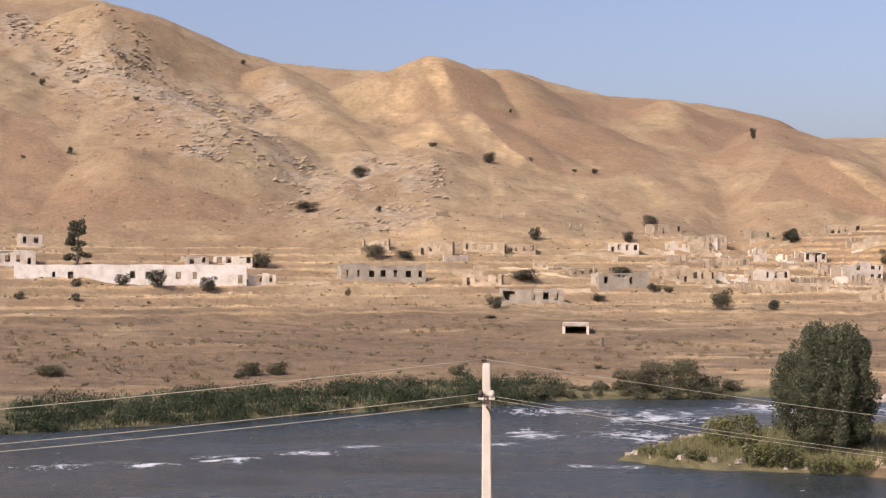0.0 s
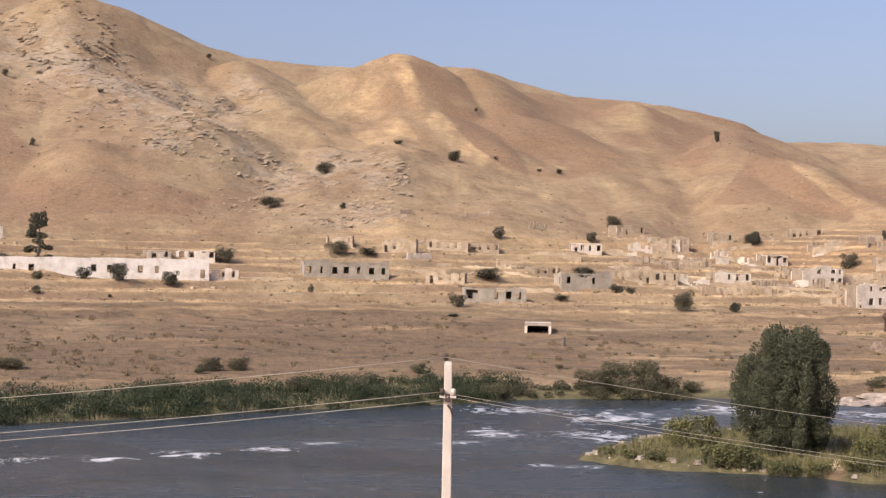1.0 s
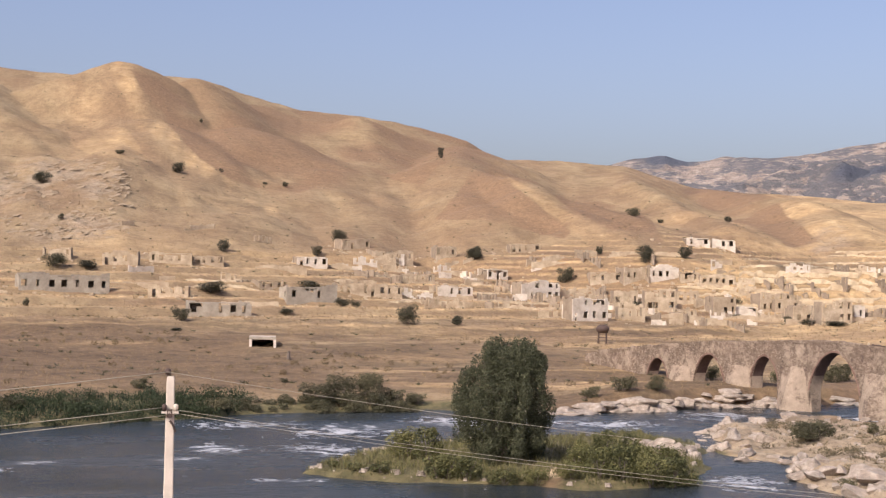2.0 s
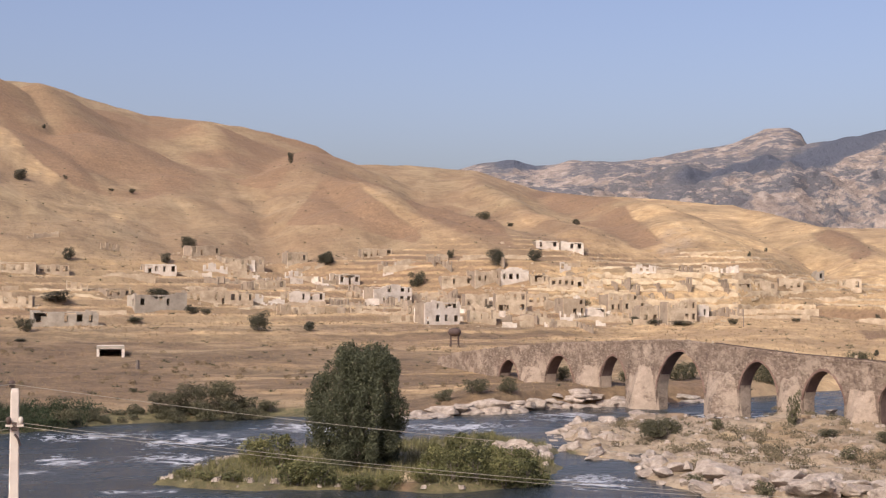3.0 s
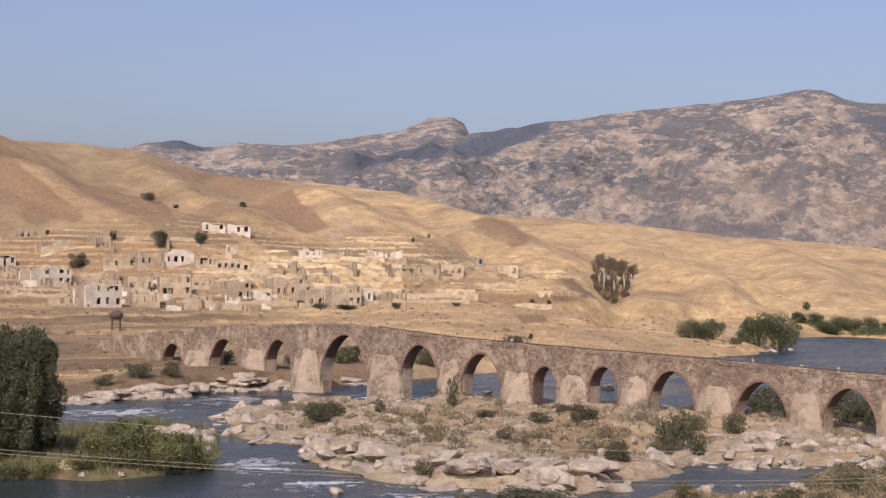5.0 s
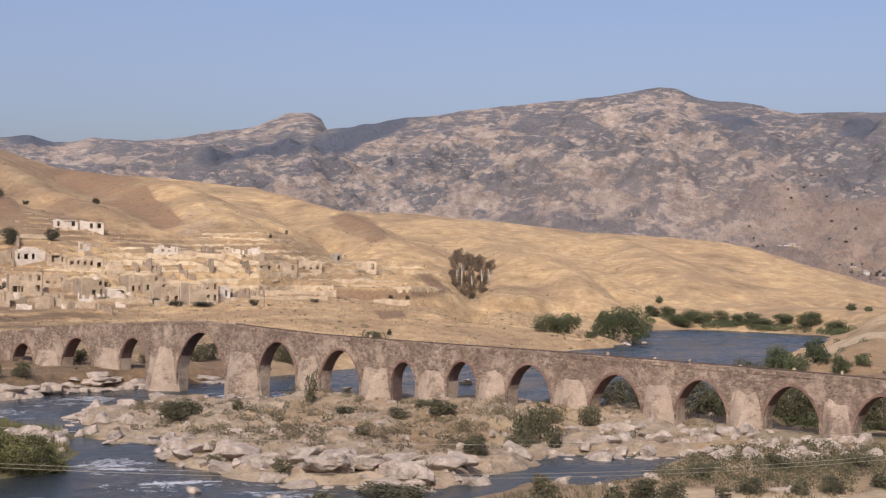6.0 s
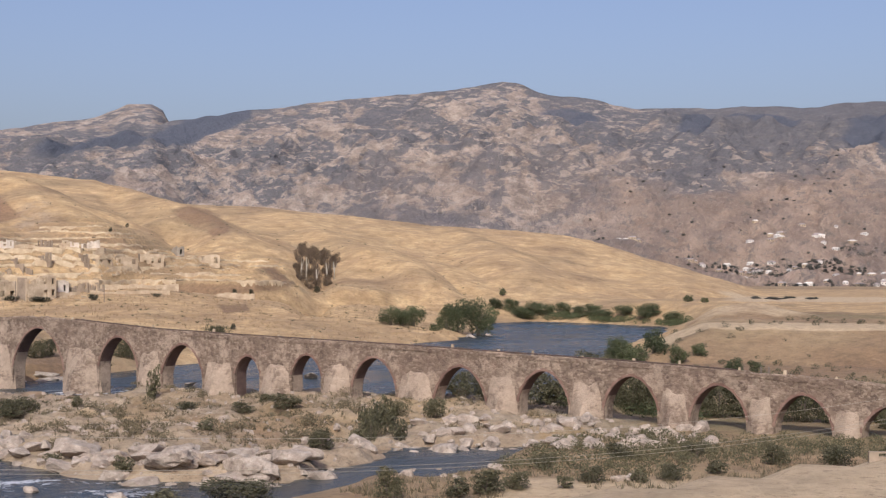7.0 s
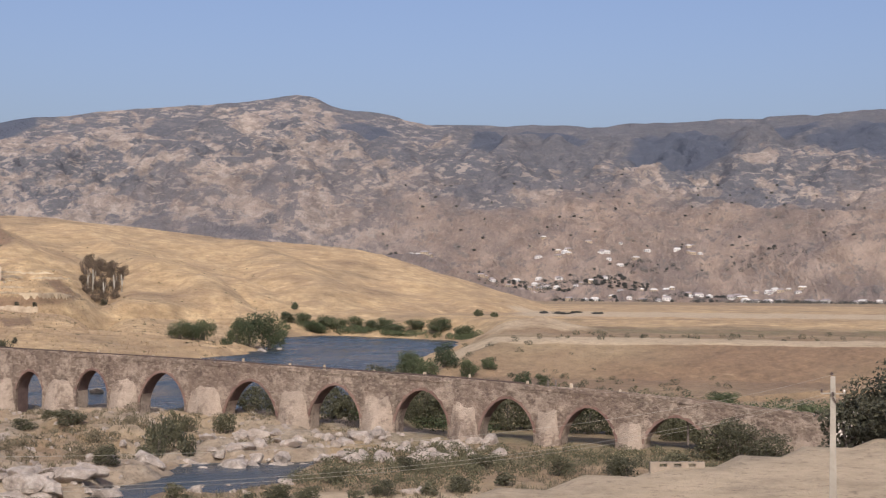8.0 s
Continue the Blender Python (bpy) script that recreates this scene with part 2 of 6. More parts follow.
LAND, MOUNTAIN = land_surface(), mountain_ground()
WATER, MASONRY = water_surface(), masonry("old_masonry", 0.0)
PIERSTONE = masonry("pier_stone", 0.11)
BRICK = ruin_wall("old_brick", (0.125, 0.072, 0.055), (0.215, 0.130, 0.098), (0.32, 0.215, 0.165))
# brick darkened in its colour for the shade inside the arches
SHADEDBRICK = ruin_wall("shaded_brick", (0.075, 0.046, 0.038), (0.120, 0.076, 0.062), (0.185, 0.125, 0.10))
CONCRETE = plain("weathered_concrete", (0.66, 0.57, 0.48), 0.85, 0.12, 3.0)
WHITEWASH = ruin_wall("old_whitewash", (0.42, 0.35, 0.27), (0.68, 0.60, 0.50), (0.80, 0.74, 0.65))
RUIN = ruin_wall("ruined_stone", (0.30, 0.228, 0.152), (0.48, 0.38, 0.262), (0.64, 0.53, 0.385))
GABLE = ruin_wall("gable_stone", (0.20, 0.155, 0.112), (0.31, 0.245, 0.178), (0.40, 0.32, 0.235))
GREYPLASTER = ruin_wall("grey_plaster", (0.24, 0.205, 0.165), (0.36, 0.315, 0.25), (0.47, 0.42, 0.34))
DUST = plain("road_dust", (0.47, 0.37, 0.285), 0.95, 0.2, 1.0)
RUST = plain("rusted_iron", (0.085, 0.055, 0.045), 0.8, 0.35, 2.0)
ROOF = plain("sheet_roof", (0.34, 0.29, 0.27), 0.7, 0.2, 0.4)
GLASSDARK = plain("dark_window", (0.05, 0.055, 0.06), 0.3, 0.2, 1.0)
WIRE = plain("pale_wire", (0.36, 0.32, 0.25), 0.6, 0.1, 1.0)
LEAF_DARK = foliage("leaf_dark", (0.030, 0.030, 0.018), (0.085, 0.078, 0.042))
LEAF_OLIVE = foliage("leaf_olive", (0.044, 0.044, 0.022), (0.135, 0.120, 0.060))
LEAF_GREEN = foliage("leaf_green", (0.042, 0.050, 0.015), (0.190, 0.175, 0.060))
LEAF_TREE = foliage("leaf_tree", (0.015, 0.020, 0.010), (0.088, 0.092, 0.044))
LEAF_BROWN = foliage("leaf_brown", (0.085, 0.060, 0.040), (0.215, 0.155, 0.098))
# paler and greyer leaves: haze of the distance put into the colour
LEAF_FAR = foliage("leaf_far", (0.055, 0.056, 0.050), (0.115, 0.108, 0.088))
SCRUB = foliage("dry_scrub", (0.075, 0.060, 0.032), (0.22, 0.175, 0.10))
TUSSOCK = foliage("tussock", (0.10, 0.072, 0.036), (0.26, 0.185, 0.095))
REED = foliage("reed", (0.010, 0.019, 0.007), (0.044, 0.060, 0.019))
ISLEGRASS = foliage("island_herb", (0.036, 0.041, 0.014), (0.195, 0.172, 0.066))
LEAF_BANK = foliage("leaf_bank", (0.026, 0.038, 0.016), (0.110, 0.125, 0.050))
BARRACK = ruin_wall("barrack_plaster", (0.50, 0.45, 0.39), (0.72, 0.68, 0.62), (0.82, 0.79, 0.74))
STRAW = foliage("straw", (0.15, 0.095, 0.048), (0.44, 0.32, 0.175))
BARK = plain("bark", (0.17, 0.135, 0.11), 0.9, 0.3, 4.0)
ROCK = rock_face()
TERRACE = ruin_wall("terrace_bank", (0.32, 0.24, 0.15), (0.50, 0.39, 0.25), (0.66, 0.545, 0.375))
OUTCROP = ruin_wall("hill_stone", (0.27, 0.200, 0.126), (0.345, 0.262, 0.172), (0.41, 0.322, 0.222))


# ---- terrain ----
def lattice(ix, iy, seed):
    h = (ix * 374761393 + iy * 668265263 + seed * 1442695041) & 0x7FFFFFFF
    h = ((h ^ (h >> 13)) * 1274126177) & 0x7FFFFFFF
    return ((h ^ (h >> 16)) & 0xFFFF) / 32767.5 - 1.0


def smooth_noise(x, y, seed=0):
    ix, iy = np.floor(x).astype(np.int64), np.floor(y).astype(np.int64)
    fx, fy = x - ix, y - iy
    fx, fy = fx * fx * (3 - 2 * fx), fy * fy * (3 - 2 * fy)
    a, b = lattice(ix, iy, seed), lattice(ix + 1, iy, seed)
    c, d = lattice(ix, iy + 1, seed), lattice(ix + 1, iy + 1, seed)
    return (a * (1 - fx) + b * fx) * (1 - fy) + (c * (1 - fx) + d * fx) * fy


def fbm(x, y, size, octaves=4, seed=0):
    out, amp, s = 0.0, 1.0, 1.0 / size
    for k in range(octaves):
        out = out + amp * smooth_noise(x * s + 17.3 * k, y * s - 9.1 * k, seed + k)
        amp, s = amp * 0.5, s * 2.03
    return out


def polar(points):
    return np.array([(r * math.sin(radians(a)), r * math.cos(radians(a))) for a, r in points])


def shore_distance(x, y, poly):
    """Distance to a closed outline, negative inside it."""
    best = np.full(x.shape, 1e18)
    inside = np.zeros(x.shape, bool)
    for (ax, ay), (bx, by) in zip(poly, np.roll(poly, -1, axis=0)):
        ex, ey = bx - ax, by - ay
        t = np.clip(((x - ax) * ex + (y - ay) * ey) / (ex * ex + ey * ey), 0, 1)
        best = np.minimum(best, (x - ax - t * ex) ** 2 + (y - ay - t * ey) ** 2)
        if by != ay:
            inside ^= ((ay > y) != (by > y)) & (x < (bx - ax) * (y - ay) / (by - ay) + ax)
    d = np.sqrt(best)
    return np.where(inside, -d, d)


# outlines by bearing (degrees right of +y) and distance (metres) from the viewpoint
RIVER = polar([(-75, 420), (-45, 215), (-25, 174), (-17, 177), (-8, 188), (-4, 193), (1.5, 203), (7, 216), (12, 223), (17, 221),
               (20.8, 231), (22.6, 242), (27.5, 256), (30, 268), (34, 300), (40, 350), (44, 392), (45.2, 480), (45.7, 545),
               (48, 535), (52.2, 495), (52.5, 440), (51.3, 408), (50, 325), (48.5, 240), (48, 205), (48, 172), (46.5, 150), (45.5, 140), (43, 131),
               (41.6, 135), (39.8, 128), (36.7, 118), (30, 105), (10, 92), (-20, 88), (-50, 110), (-75, 180)])
TREE_ISLE = polar([(7.0, 146), (9.4, 142), (13.7, 140), (18, 137), (22.6, 142), (23.0, 161), (22.4, 179), (20.3, 196), (18.1, 184),
                   (14, 175), (10.7, 166), (8.2, 151)])
ROCK_ISLE = polar([(23.1, 197), (23.8, 173), (26.6, 163), (26.6, 150), (28.8, 137), (32.3, 131), (37.7, 128), (38.8, 136), (41.3, 145),
                   (42, 155), (44, 153), (46, 154), (50, 165), (52, 200), (48, 206), (44, 208), (40, 212), (35.5, 221), (32.3, 224),
                   (28.8, 215), (25.9, 216)])


HEAP = (289.0, 198.0)


def knots(v, *pairs):
    return np.interp(v, [p[0] for p in pairs], [p[1] for p in pairs])


def blend(v, lo, hi):
    t = np.clip((v - lo) / (hi - lo), 0, 1)
    return t * t * (3 - 2 * t)


def terraces(z, x, y, step, sharp=0.35):
    """Turns a slope into worn terraces."""
    q = z / step + 0.15 * fbm(x, y, 45, 3, 8)
    n = np.floor(q)
    return z + step * (n + blend(q - n, 0.5 - sharp, 0.5 + sharp) - q)


def ground_height(x, y):
    """Banks, meadow, railway bank, village terraces, the plain and the near slope."""
    az, r = np.degrees(np.arctan2(x, y)), np.hypot(x, y)
    d = shore_distance(x, y, RIVER) + 1.5 * fbm(x, y, 14, 3, 3)
    bed = np.clip(0.25 * d, -3, 0)
    rise = knots(az, (-30, 1.0), (0, 1.0), (14, 0.92), (26, 0.85))
    left = rise * knots(d, (0, 0), (3, 1.0), (20, 3.0), (80, 6.4), (112, 8.4), (122, 10.8), (140, 11.4), (180, 16.5), (290, 33), (420, 50))
    left = left + 0.5 * fbm(x, y, 38, 3, 14) * blend(d, 10, 40) * (1 - blend(d, 100, 120))
    left = left + 2.0 * blend(d, 0, 3.5) * blend(az, 17, 20) * (1 - blend(d, 5, 24))
    back = knots(d, (0, 0), (4, 1.6), (30, 5), (100, 12), (220, 24), (400, 40))
    far = left + (back - left) * blend(az, 24, 33)
    far = far + (terraces(far, x, y, 2.2, 0.2) - far) * blend(d, 126, 136) * (1 - blend(az, 37.0, 38.5))
    ravine = np.exp(-((az - 38.3) / 0.75) ** 2) * blend(r, 400, 440) * (1 - blend(r, 500, 560))
    far = far - 5.0 * ravine
    flat = np.minimum(knots(d, (0, 0), (4, 0.6), (9, 2.0), (17, 6), (25, 9)), knots(r, (150, 0.3), (215, 0.9), (262, 2.2), (271, 5.0), (284, 8.1), (291, 8.3), (330, 8.2), (700, 6.5), (1700, 1.4), (4900, -30)))
    far = far + (flat - far) * blend(az, 49.2, 51.6)
    heap = np.maximum(0, 3.6 - 0.20 * np.hypot(x - HEAP[0], y - HEAP[1]))
    far = far + heap
    edge = knots(az, (-90, 45), (30, 45), (52, 67), (56.7, 74), (62, 83), (69, 101), (90, 120))
    near = knots(r, (0, 17.4), (7, 17.0), (24, 9.8), (50, 9.2), (130, 9.0))
    near = np.where(r > edge, near - (r - edge) * 0.32, near)
    shore = knots(d, (0, 0), (4, 0.45), (30, 0.35), (70, 0.8))
    near = np.maximum(near, shore)
    side = (r < knots(az, (-80, 130), (30, 112), (45, 148), (50, 185), (70, 260), (85, 300)))
    land = np.where(side, near, far)
    z = np.where(d < 0, bed, land)
    for poly, top, bumps in ((TREE_ISLE, 1.1, 0.25), (ROCK_ISLE, 1.15, 0.9)):
        di = -shore_distance(x, y, poly) + 1.8 * fbm(x, y, 9, 3, 5)
        crag = top * (1 + bumps * fbm(x, y, 11, 4, 77))
        mound = np.where(di > -4, knots(di, (-4, -1.5), (0, 0.0)) + crag * knots(di, (0, 0), (1.2, 0.6), (10, 1.0)), -9)
        z = np.maximum(z, mound)
    crag = blend(-shore_distance(x, y, ROCK_ISLE), -1, 2) * (1 - blend(az, 45, 48))
    z = z + crag * (0.55 * np.abs(fbm(x, y, 4.5, 3, 88)) + 0.35 * np.abs(fbm(x, y, 1.8, 2, 89)) - 0.25)
    rough = 0.10 + 0.25 * blend(r, 200, 420)
    return z + np.where(z > 0.3, rough * fbm(x, y, 6, 3, 1), 0)


def range_height(x, y, crest, foot, drop=0.35, folds=0.10, size=90, seed=0, bulge=1.0, stretch=0.45):
    """A range of hills: crest rows of (bearing, distance, height), rising from foot rows of (bearing, distance, height)."""
    az, r = np.degrees(np.arctan2(x, y)), np.hypot(x, y)
    c, f = np.array(crest), np.array(foot)
    wob = 1.2 * fbm(x, y, size * 1.5, 3, seed + 40)
    dc, zc = np.interp(az, c[:, 0], c[:, 1]), np.interp(az, c[:, 0], c[:, 2])
    df, zf = np.interp(az, f[:, 0], f[:, 1]), np.interp(az, f[:, 0], f[:, 2])
    t = (r - df) / (dc - df)
    s = np.clip(t, 0, 1)
    up = zf + (zc - zf) * (bulge * s + (1 - bulge) * s * s)
    along = np.radians(az + wob) * dc
    fold = fbm(along, r * stretch, size, 4, seed)
    h = up + folds * (zc - zf) * fold * np.clip(4 * s * (1 - s), 0, 1)
    h = np.where(t < 0, zf + (r - df) * 0.6, h)
    return np.where(t > 1, zc - (r - dc) * drop, h)


def crest_rows(distance, rows):
    """Crest rows from bearings and rises in degrees above the eye, at a distance that runs between two values."""
    a0, a1 = rows[0][0], rows[-1][0]
    out = []
    for a, e in rows:
        dist = distance[0] + (distance[1] - distance[0]) * (a - a0) / (a1 - a0)
        out.append((a, dist, 19 + dist * math.tan(radians(e))))
    return out


BIG_HILL = crest_rows((700, 880), [(-60, 8), (-30, 10.2), (-17.2, 10.6), (-13.4, 10.45), (-10.6, 9.75), (-8, 8.66), (-6.4, 8.31), (-4.2, 8.08),
                                   (-1.9, 8.07), (-0.3, 8.63), (1, 8.18), (2.6, 8.06), (4.9, 7.42), (6.7, 6.97), (8.9, 6.85), (11.5, 6.4),
                                   (13.3, 5.96), (14.5, 5.2), (17, 3.6), (20, 1.5), (26, -1.5)])
NEXT_HILL = crest_rows((900, 820), [(6, 2.5), (12, 4.6), (14.5, 5.2), (17.5, 5.18), (19.7, 4.9), (22.4, 4.08), (25.8, 3.79), (29.8, 3.54),
                                    (32.9, 2.62), (35, 1.6), (38, 0.2), (42, -2.5)])
GOLD_HILL = crest_rows((980, 760), [(20, 2.4), (28.4, 3.0), (33.4, 2.66), (36.7, 2.46), (40.3, 2.09), (43.9, 1.71), (48.4, 1.41), (50.5, 0.9),
                                    (52.8, 0.18), (55.7, -0.71), (58, -1.6), (61, -3.2)])
FAR_SLOPE = crest_rows((2800, 2800), [(36, 1.0), (42, 2.4), (47, 3.0), (52, 3.3), (58, 3.6), (64, 3.3), (72, 3.5), (95, 3.0)])
MESA_RANGE = crest_rows((4700, 4400), [(-10, 3.5), (10, 4.2), (19.0, 5.0), (19.9, 5.22), (21.2, 5.42), (22.1, 5.12), (23.5, 5.33), (25.9, 5.27), (28, 5.62), (30.0, 6.02),
                                       (30.6, 6.28), (31.05, 6.52), (32.0, 6.55), (32.4, 6.35), (32.65, 5.85), (34, 4.8), (40, 3.0)])
MOUNTAINS = crest_rows((3900, 3800), [(22, 1.5), (26, 3.1), (27.5, 3.9), (29.3, 4.75), (31, 5.3), (32.7, 5.8), (35.5, 6.28), (38.2, 6.70), (41.1, 7.0), (42.9, 7.12), (44.4, 7.34), (45.2, 7.46),
                                      (45.9, 7.54), (46.5, 7.40), (47.3, 7.12), (49.5, 6.84), (51.3, 6.42), (54, 6.38), (58, 6.4), (63.3, 6.62), (69, 6.85), (100, 5)])
# spurs of the mountains, as rows of (bearing, distance, rise in degrees above the eye), and the fall of their sides
MOUNTAIN_SPURS = [
    ([(36.2, 3780, 6.1), (33.6, 3450, 5.0), (31.2, 3150, 4.1), (29.2, 2900, 3.3)], 0.34),
    ([(45.9, 3800, 7.45), (44.2, 3500, 6.3), (41.6, 3150, 4.9), (38.6, 2800, 3.5)], 0.36),
    ([(46.3, 3800, 7.3), (47.6, 3450, 5.9), (48.4, 3100, 4.6), (47.6, 2700, 3.2)], 0.36),
    ([(41.3, 3800, 6.8), (39.0, 3450, 5.6), (36.0, 3050, 4.2), (33.4, 2750, 3.0)], 0.36),
    ([(49.8, 3800, 6.7), (51.6, 3400, 5.3), (54.0, 3050, 4.2), (55.4, 2750, 3.4)], 0.32),
    ([(58.0, 3800, 6.3), (57.6, 3500, 5.2), (59.0, 3150, 4.3), (61.0, 2850, 3.5)], 0.30),
    ([(63.5, 3800, 6.4), (64.4, 3500, 5.3), (63.4, 3150, 4.2), (65.0, 2850, 3.4)], 0.30),
    ([(60.3, 2750, 4.4), (59.3, 2580, 3.7), (57.9, 2380, 2.7), (57.0, 2220, 1.7)], 0.30),
    ([(55.0, 2740, 3.9), (54.2, 2550, 3.2), (53.4, 2350, 2.2)], 0.32),
    ([(62.8, 2700, 3.9), (62.7, 2520, 3.3), (61.6, 2320, 2.2)], 0.30),
    ([(66.3, 2700, 3.6), (65.8, 2500, 3.0), (64.5, 2300, 2.0)], 0.30),
    ([(51.2, 2700, 3.6), (50.5, 2500, 2.9), (50.0, 2320, 1.9)], 0.32),
    ([(69.6, 2650, 3.8), (69.0, 2450, 3.0), (68.0, 2270, 2.0)], 0.30),
]


# spurs that run down from the crests: rows of (bearing, distance, rise in degrees above the eye), and the fall of their sides
SPURS = [
    ([(-0.3, 745, 8.6), (0.6, 690, 6.3), (3.2, 630, 3.95), (6.6, 560, 2.2)], 0.42),
    ([(-6.6, 745, 8.2), (-4.9, 680, 6.2), (-3.1, 620, 4.7), (-4.0, 540, 2.3)], 0.45),
    ([(-13.4, 745, 10.4), (-13.0, 680, 7.6), (-10.6, 600, 4.9), (-8.6, 530, 2.6)], 0.40),
    ([(2.6, 765, 8.0), (4.4, 720, 6.2), (6.9, 670, 4.6), (9.0, 610, 3.3)], 0.38),
    ([(8.9, 800, 6.8), (9.6, 740, 5.4), (11.2, 690, 4.0), (12.2, 620, 2.6)], 0.38),
    ([(13.0, 790, 5.75), (12.4, 700, 5.15), (15.2, 640, 4.5), (16.2, 610, 4.1), (18.2, 560, 2.9), (20.3, 520, 1.6)], 0.40),
    ([(19.3, 850, 4.95), (20.0, 740, 4.3), (21.3, 680, 3.5), (23.8, 600, 2.4), (25.0, 560, 1.2)], 0.42),
    ([(23.0, 800, 4.0), (25.6, 720, 3.75), (28.2, 640, 2.9), (29.4, 590, 2.2), (30.4, 550, 1.3)], 0.40),
    ([(30.6, 800, 3.3), (32.4, 740, 2.75), (33.8, 680, 2.3), (35.0, 620, 1.5), (36.0, 580, 0.7)], 0.38),
    ([(36.7, 860, 2.4), (38.6, 740, 1.6), (40.6, 640, 0.7), (42.8, 570, -0.6)], 0.26),
    ([(43.9, 830, 1.7), (45.4, 730, 1.0), (47.0, 640, 0.1), (48.6, 590, -0.8)], 0.24),
]


def spur_height(x, y, spurs, soft=6.0, wander=5.0):
    best = np.full(x.shape, -50.0)
    wob = wander * fbm(x, y, 40 * soft / 6, 3, 91)
    for rows, fall in spurs:
        pts = [(*spot(a, d), 19 + d * math.tan(radians(e))) for a, d, e in rows]
        for (ax, ay, az_), (bx, by, bz) in zip(pts, pts[1:]):
            ex, ey = bx - ax, by - ay
            t = np.clip(((x - ax) * ex + (y - ay) * ey) / (ex * ex + ey * ey), 0, 1)
            side = np.hypot(x - ax - t * ex, y - ay - t * ey)
            side = np.sqrt(side * side + soft * soft) - soft
            best = np.maximum(best, az_ + t * (bz - az_) - fall * np.maximum(0, side + wob * np.clip(side / (3.3 * soft), 0, 1)))
    return best


def crater(x, y, bearing, distance, across, along):
    """A soft round mask in the plan, 1 at its middle."""
    az, r = np.degrees(np.arctan2(x, y)), np.hypot(x, y)
    return np.exp(-((az - bearing) / across) ** 2 - ((r - distance) / along) ** 2)


def rocky(x, y):
    """Where bedrock breaks through the hillside."""
    out = 0.0
    for row in ((-10.5, 640, 3.6, 50), (-13.5, 690, 2.6, 40), (-4.8, 535, 1.7, 38), (-3.0, 578, 1.9, 34), (-5.8, 565, 1.4, 36), (-1.2, 560, 1.2, 30), (-16.5, 740, 1.6, 26), (27.6, 590, 0.9, 30), (-7.6, 690, 2.2, 26), (-8.6, 600, 1.8, 30), (-4.6, 545, 2.6, 44), (-2.4, 500, 2.0, 24), (-9.6, 560, 1.3, 14), (-6.5, 700, 1.0, 30)):
        out = np.maximum(out, crater(x, y, *row))
    return out


def hills_height(x, y):
    a = range_height(x, y, BIG_HILL, [(-60, 470, 30), (0, 470, 30), (10, 500, 30), (18, 560, 20), (26, 640, -20)], 0.3, 0.065, 120, 11, 0.72)
    b = range_height(x, y, NEXT_HILL, [(6, 520, 30), (20, 500, 30), (30, 500, 25), (37, 560, 12), (42, 600, -25)], 0.3, 0.065, 110, 23, 0.75)
    c = range_height(x, y, GOLD_HILL, [(20, 560, 20), (36, 480, 16), (44, 560, 6), (50, 560, 4), (58, 600, 3)], 0.3, 0.085, 90, 31, 0.85)
    h = np.maximum(np.maximum(a, b), c)
    s = spur_height(x, y, SPURS)
    k = np.clip(0.5 + (s - h) / 8.0, 0, 1)
    h = h * (1 - k) + s * k + np.where((k > 0) & (k < 1), 2.0 * k * (1 - k), 0)
    gully = np.abs(fbm(x, y, 38, 3, 15))
    az, r = np.degrees(np.arctan2(x, y)), np.hypot(x, y)
    along = np.radians(az) * 650
    rill = np.abs(fbm(along + 0.25 * r, r * 0.4, 48, 3, 17))
    fold = np.abs(fbm(along - 0.3 * r, r * 0.35, 95, 3, 18))
    low = 0.25 + 0.75 * (1 - blend(r, 660, 760))
    h = h + 0.7 * gully + 0.2 * fbm(x, y, 9, 3, 6) - 0.6 + low * (2.6 * rill + 4.5 * fold - 2.6) * blend(r, 470, 540)
    h = h - 6.0 * np.exp(-((az - 38.3) / 0.8) ** 2) * blend(r, 480, 520) * (1 - blend(r, 560, 620))
    fields = blend(az, 21, 25) * (1 - blend(az, 37.0, 38.5)) * (1 - blend(r, 560, 620))
    h = h + (terraces(h, x, y, 2.2, 0.2) - h) * fields
    return h + 1.1 * rocky(x, y) * np.abs(fbm(x, y, 7, 3, 16))


def mountain_height(x, y):
    a = range_height(x, y, FAR_SLOPE, [(36, 1500, 0), (48, 1700, 0), (95, 1700, 0)], 0.2, 0.26, 260, 51, 1.0, 0.6)
    b = range_height(x, y, MOUNTAINS, [(-10, 2000, 20), (100, 2200, 60)], 0.4, 0.10, 420, 61, 1.0, 0.35)
    c = range_height(x, y, MESA_RANGE, [(-10, 1900, 40), (100, 2200, 40)], 0.4, 0.08, 420, 63, 1.0, 0.35)
    r, along = np.hypot(x, y), np.arctan2(x, y) * 3500
    h = np.maximum(np.maximum(a, b), c)
    p = spur_height(x, y, MOUNTAIN_SPURS, 30.0, 30.0)
    k = np.clip(0.5 + (p - h) / 50.0, 0, 1)
    h = h * (1 - k) + p * k
    ribs = 34 * np.abs(fbm(along + 0.15 * r, r * 0.5, 210, 4, 66)) + 26 * np.abs(fbm(along - 0.2 * r, r * 0.6, 90, 3, 67)) + 5 * fbm(along, r * 0.7, 26, 2, 68)
    ribs = ribs * (0.25 + 0.75 * blend(r, 2200, 2800))
    crown = blend(r, 3300, 3700)
    return h + ribs * (1 - 0.8 * crown) - 6


def spot(bearing, distance):
    return distance * math.sin(radians(bearing)), distance * math.cos(radians(bearing))


def height_at(x, y):
    """Top of the ground or the hills."""
    px, py = np.array([float(x)]), np.array([float(y)])
    h = float(ground_height(px, py)[0])
    if math.hypot(x, y) > 445:
        h = max(h, float(hills_height(px, py)[0]))
    return h


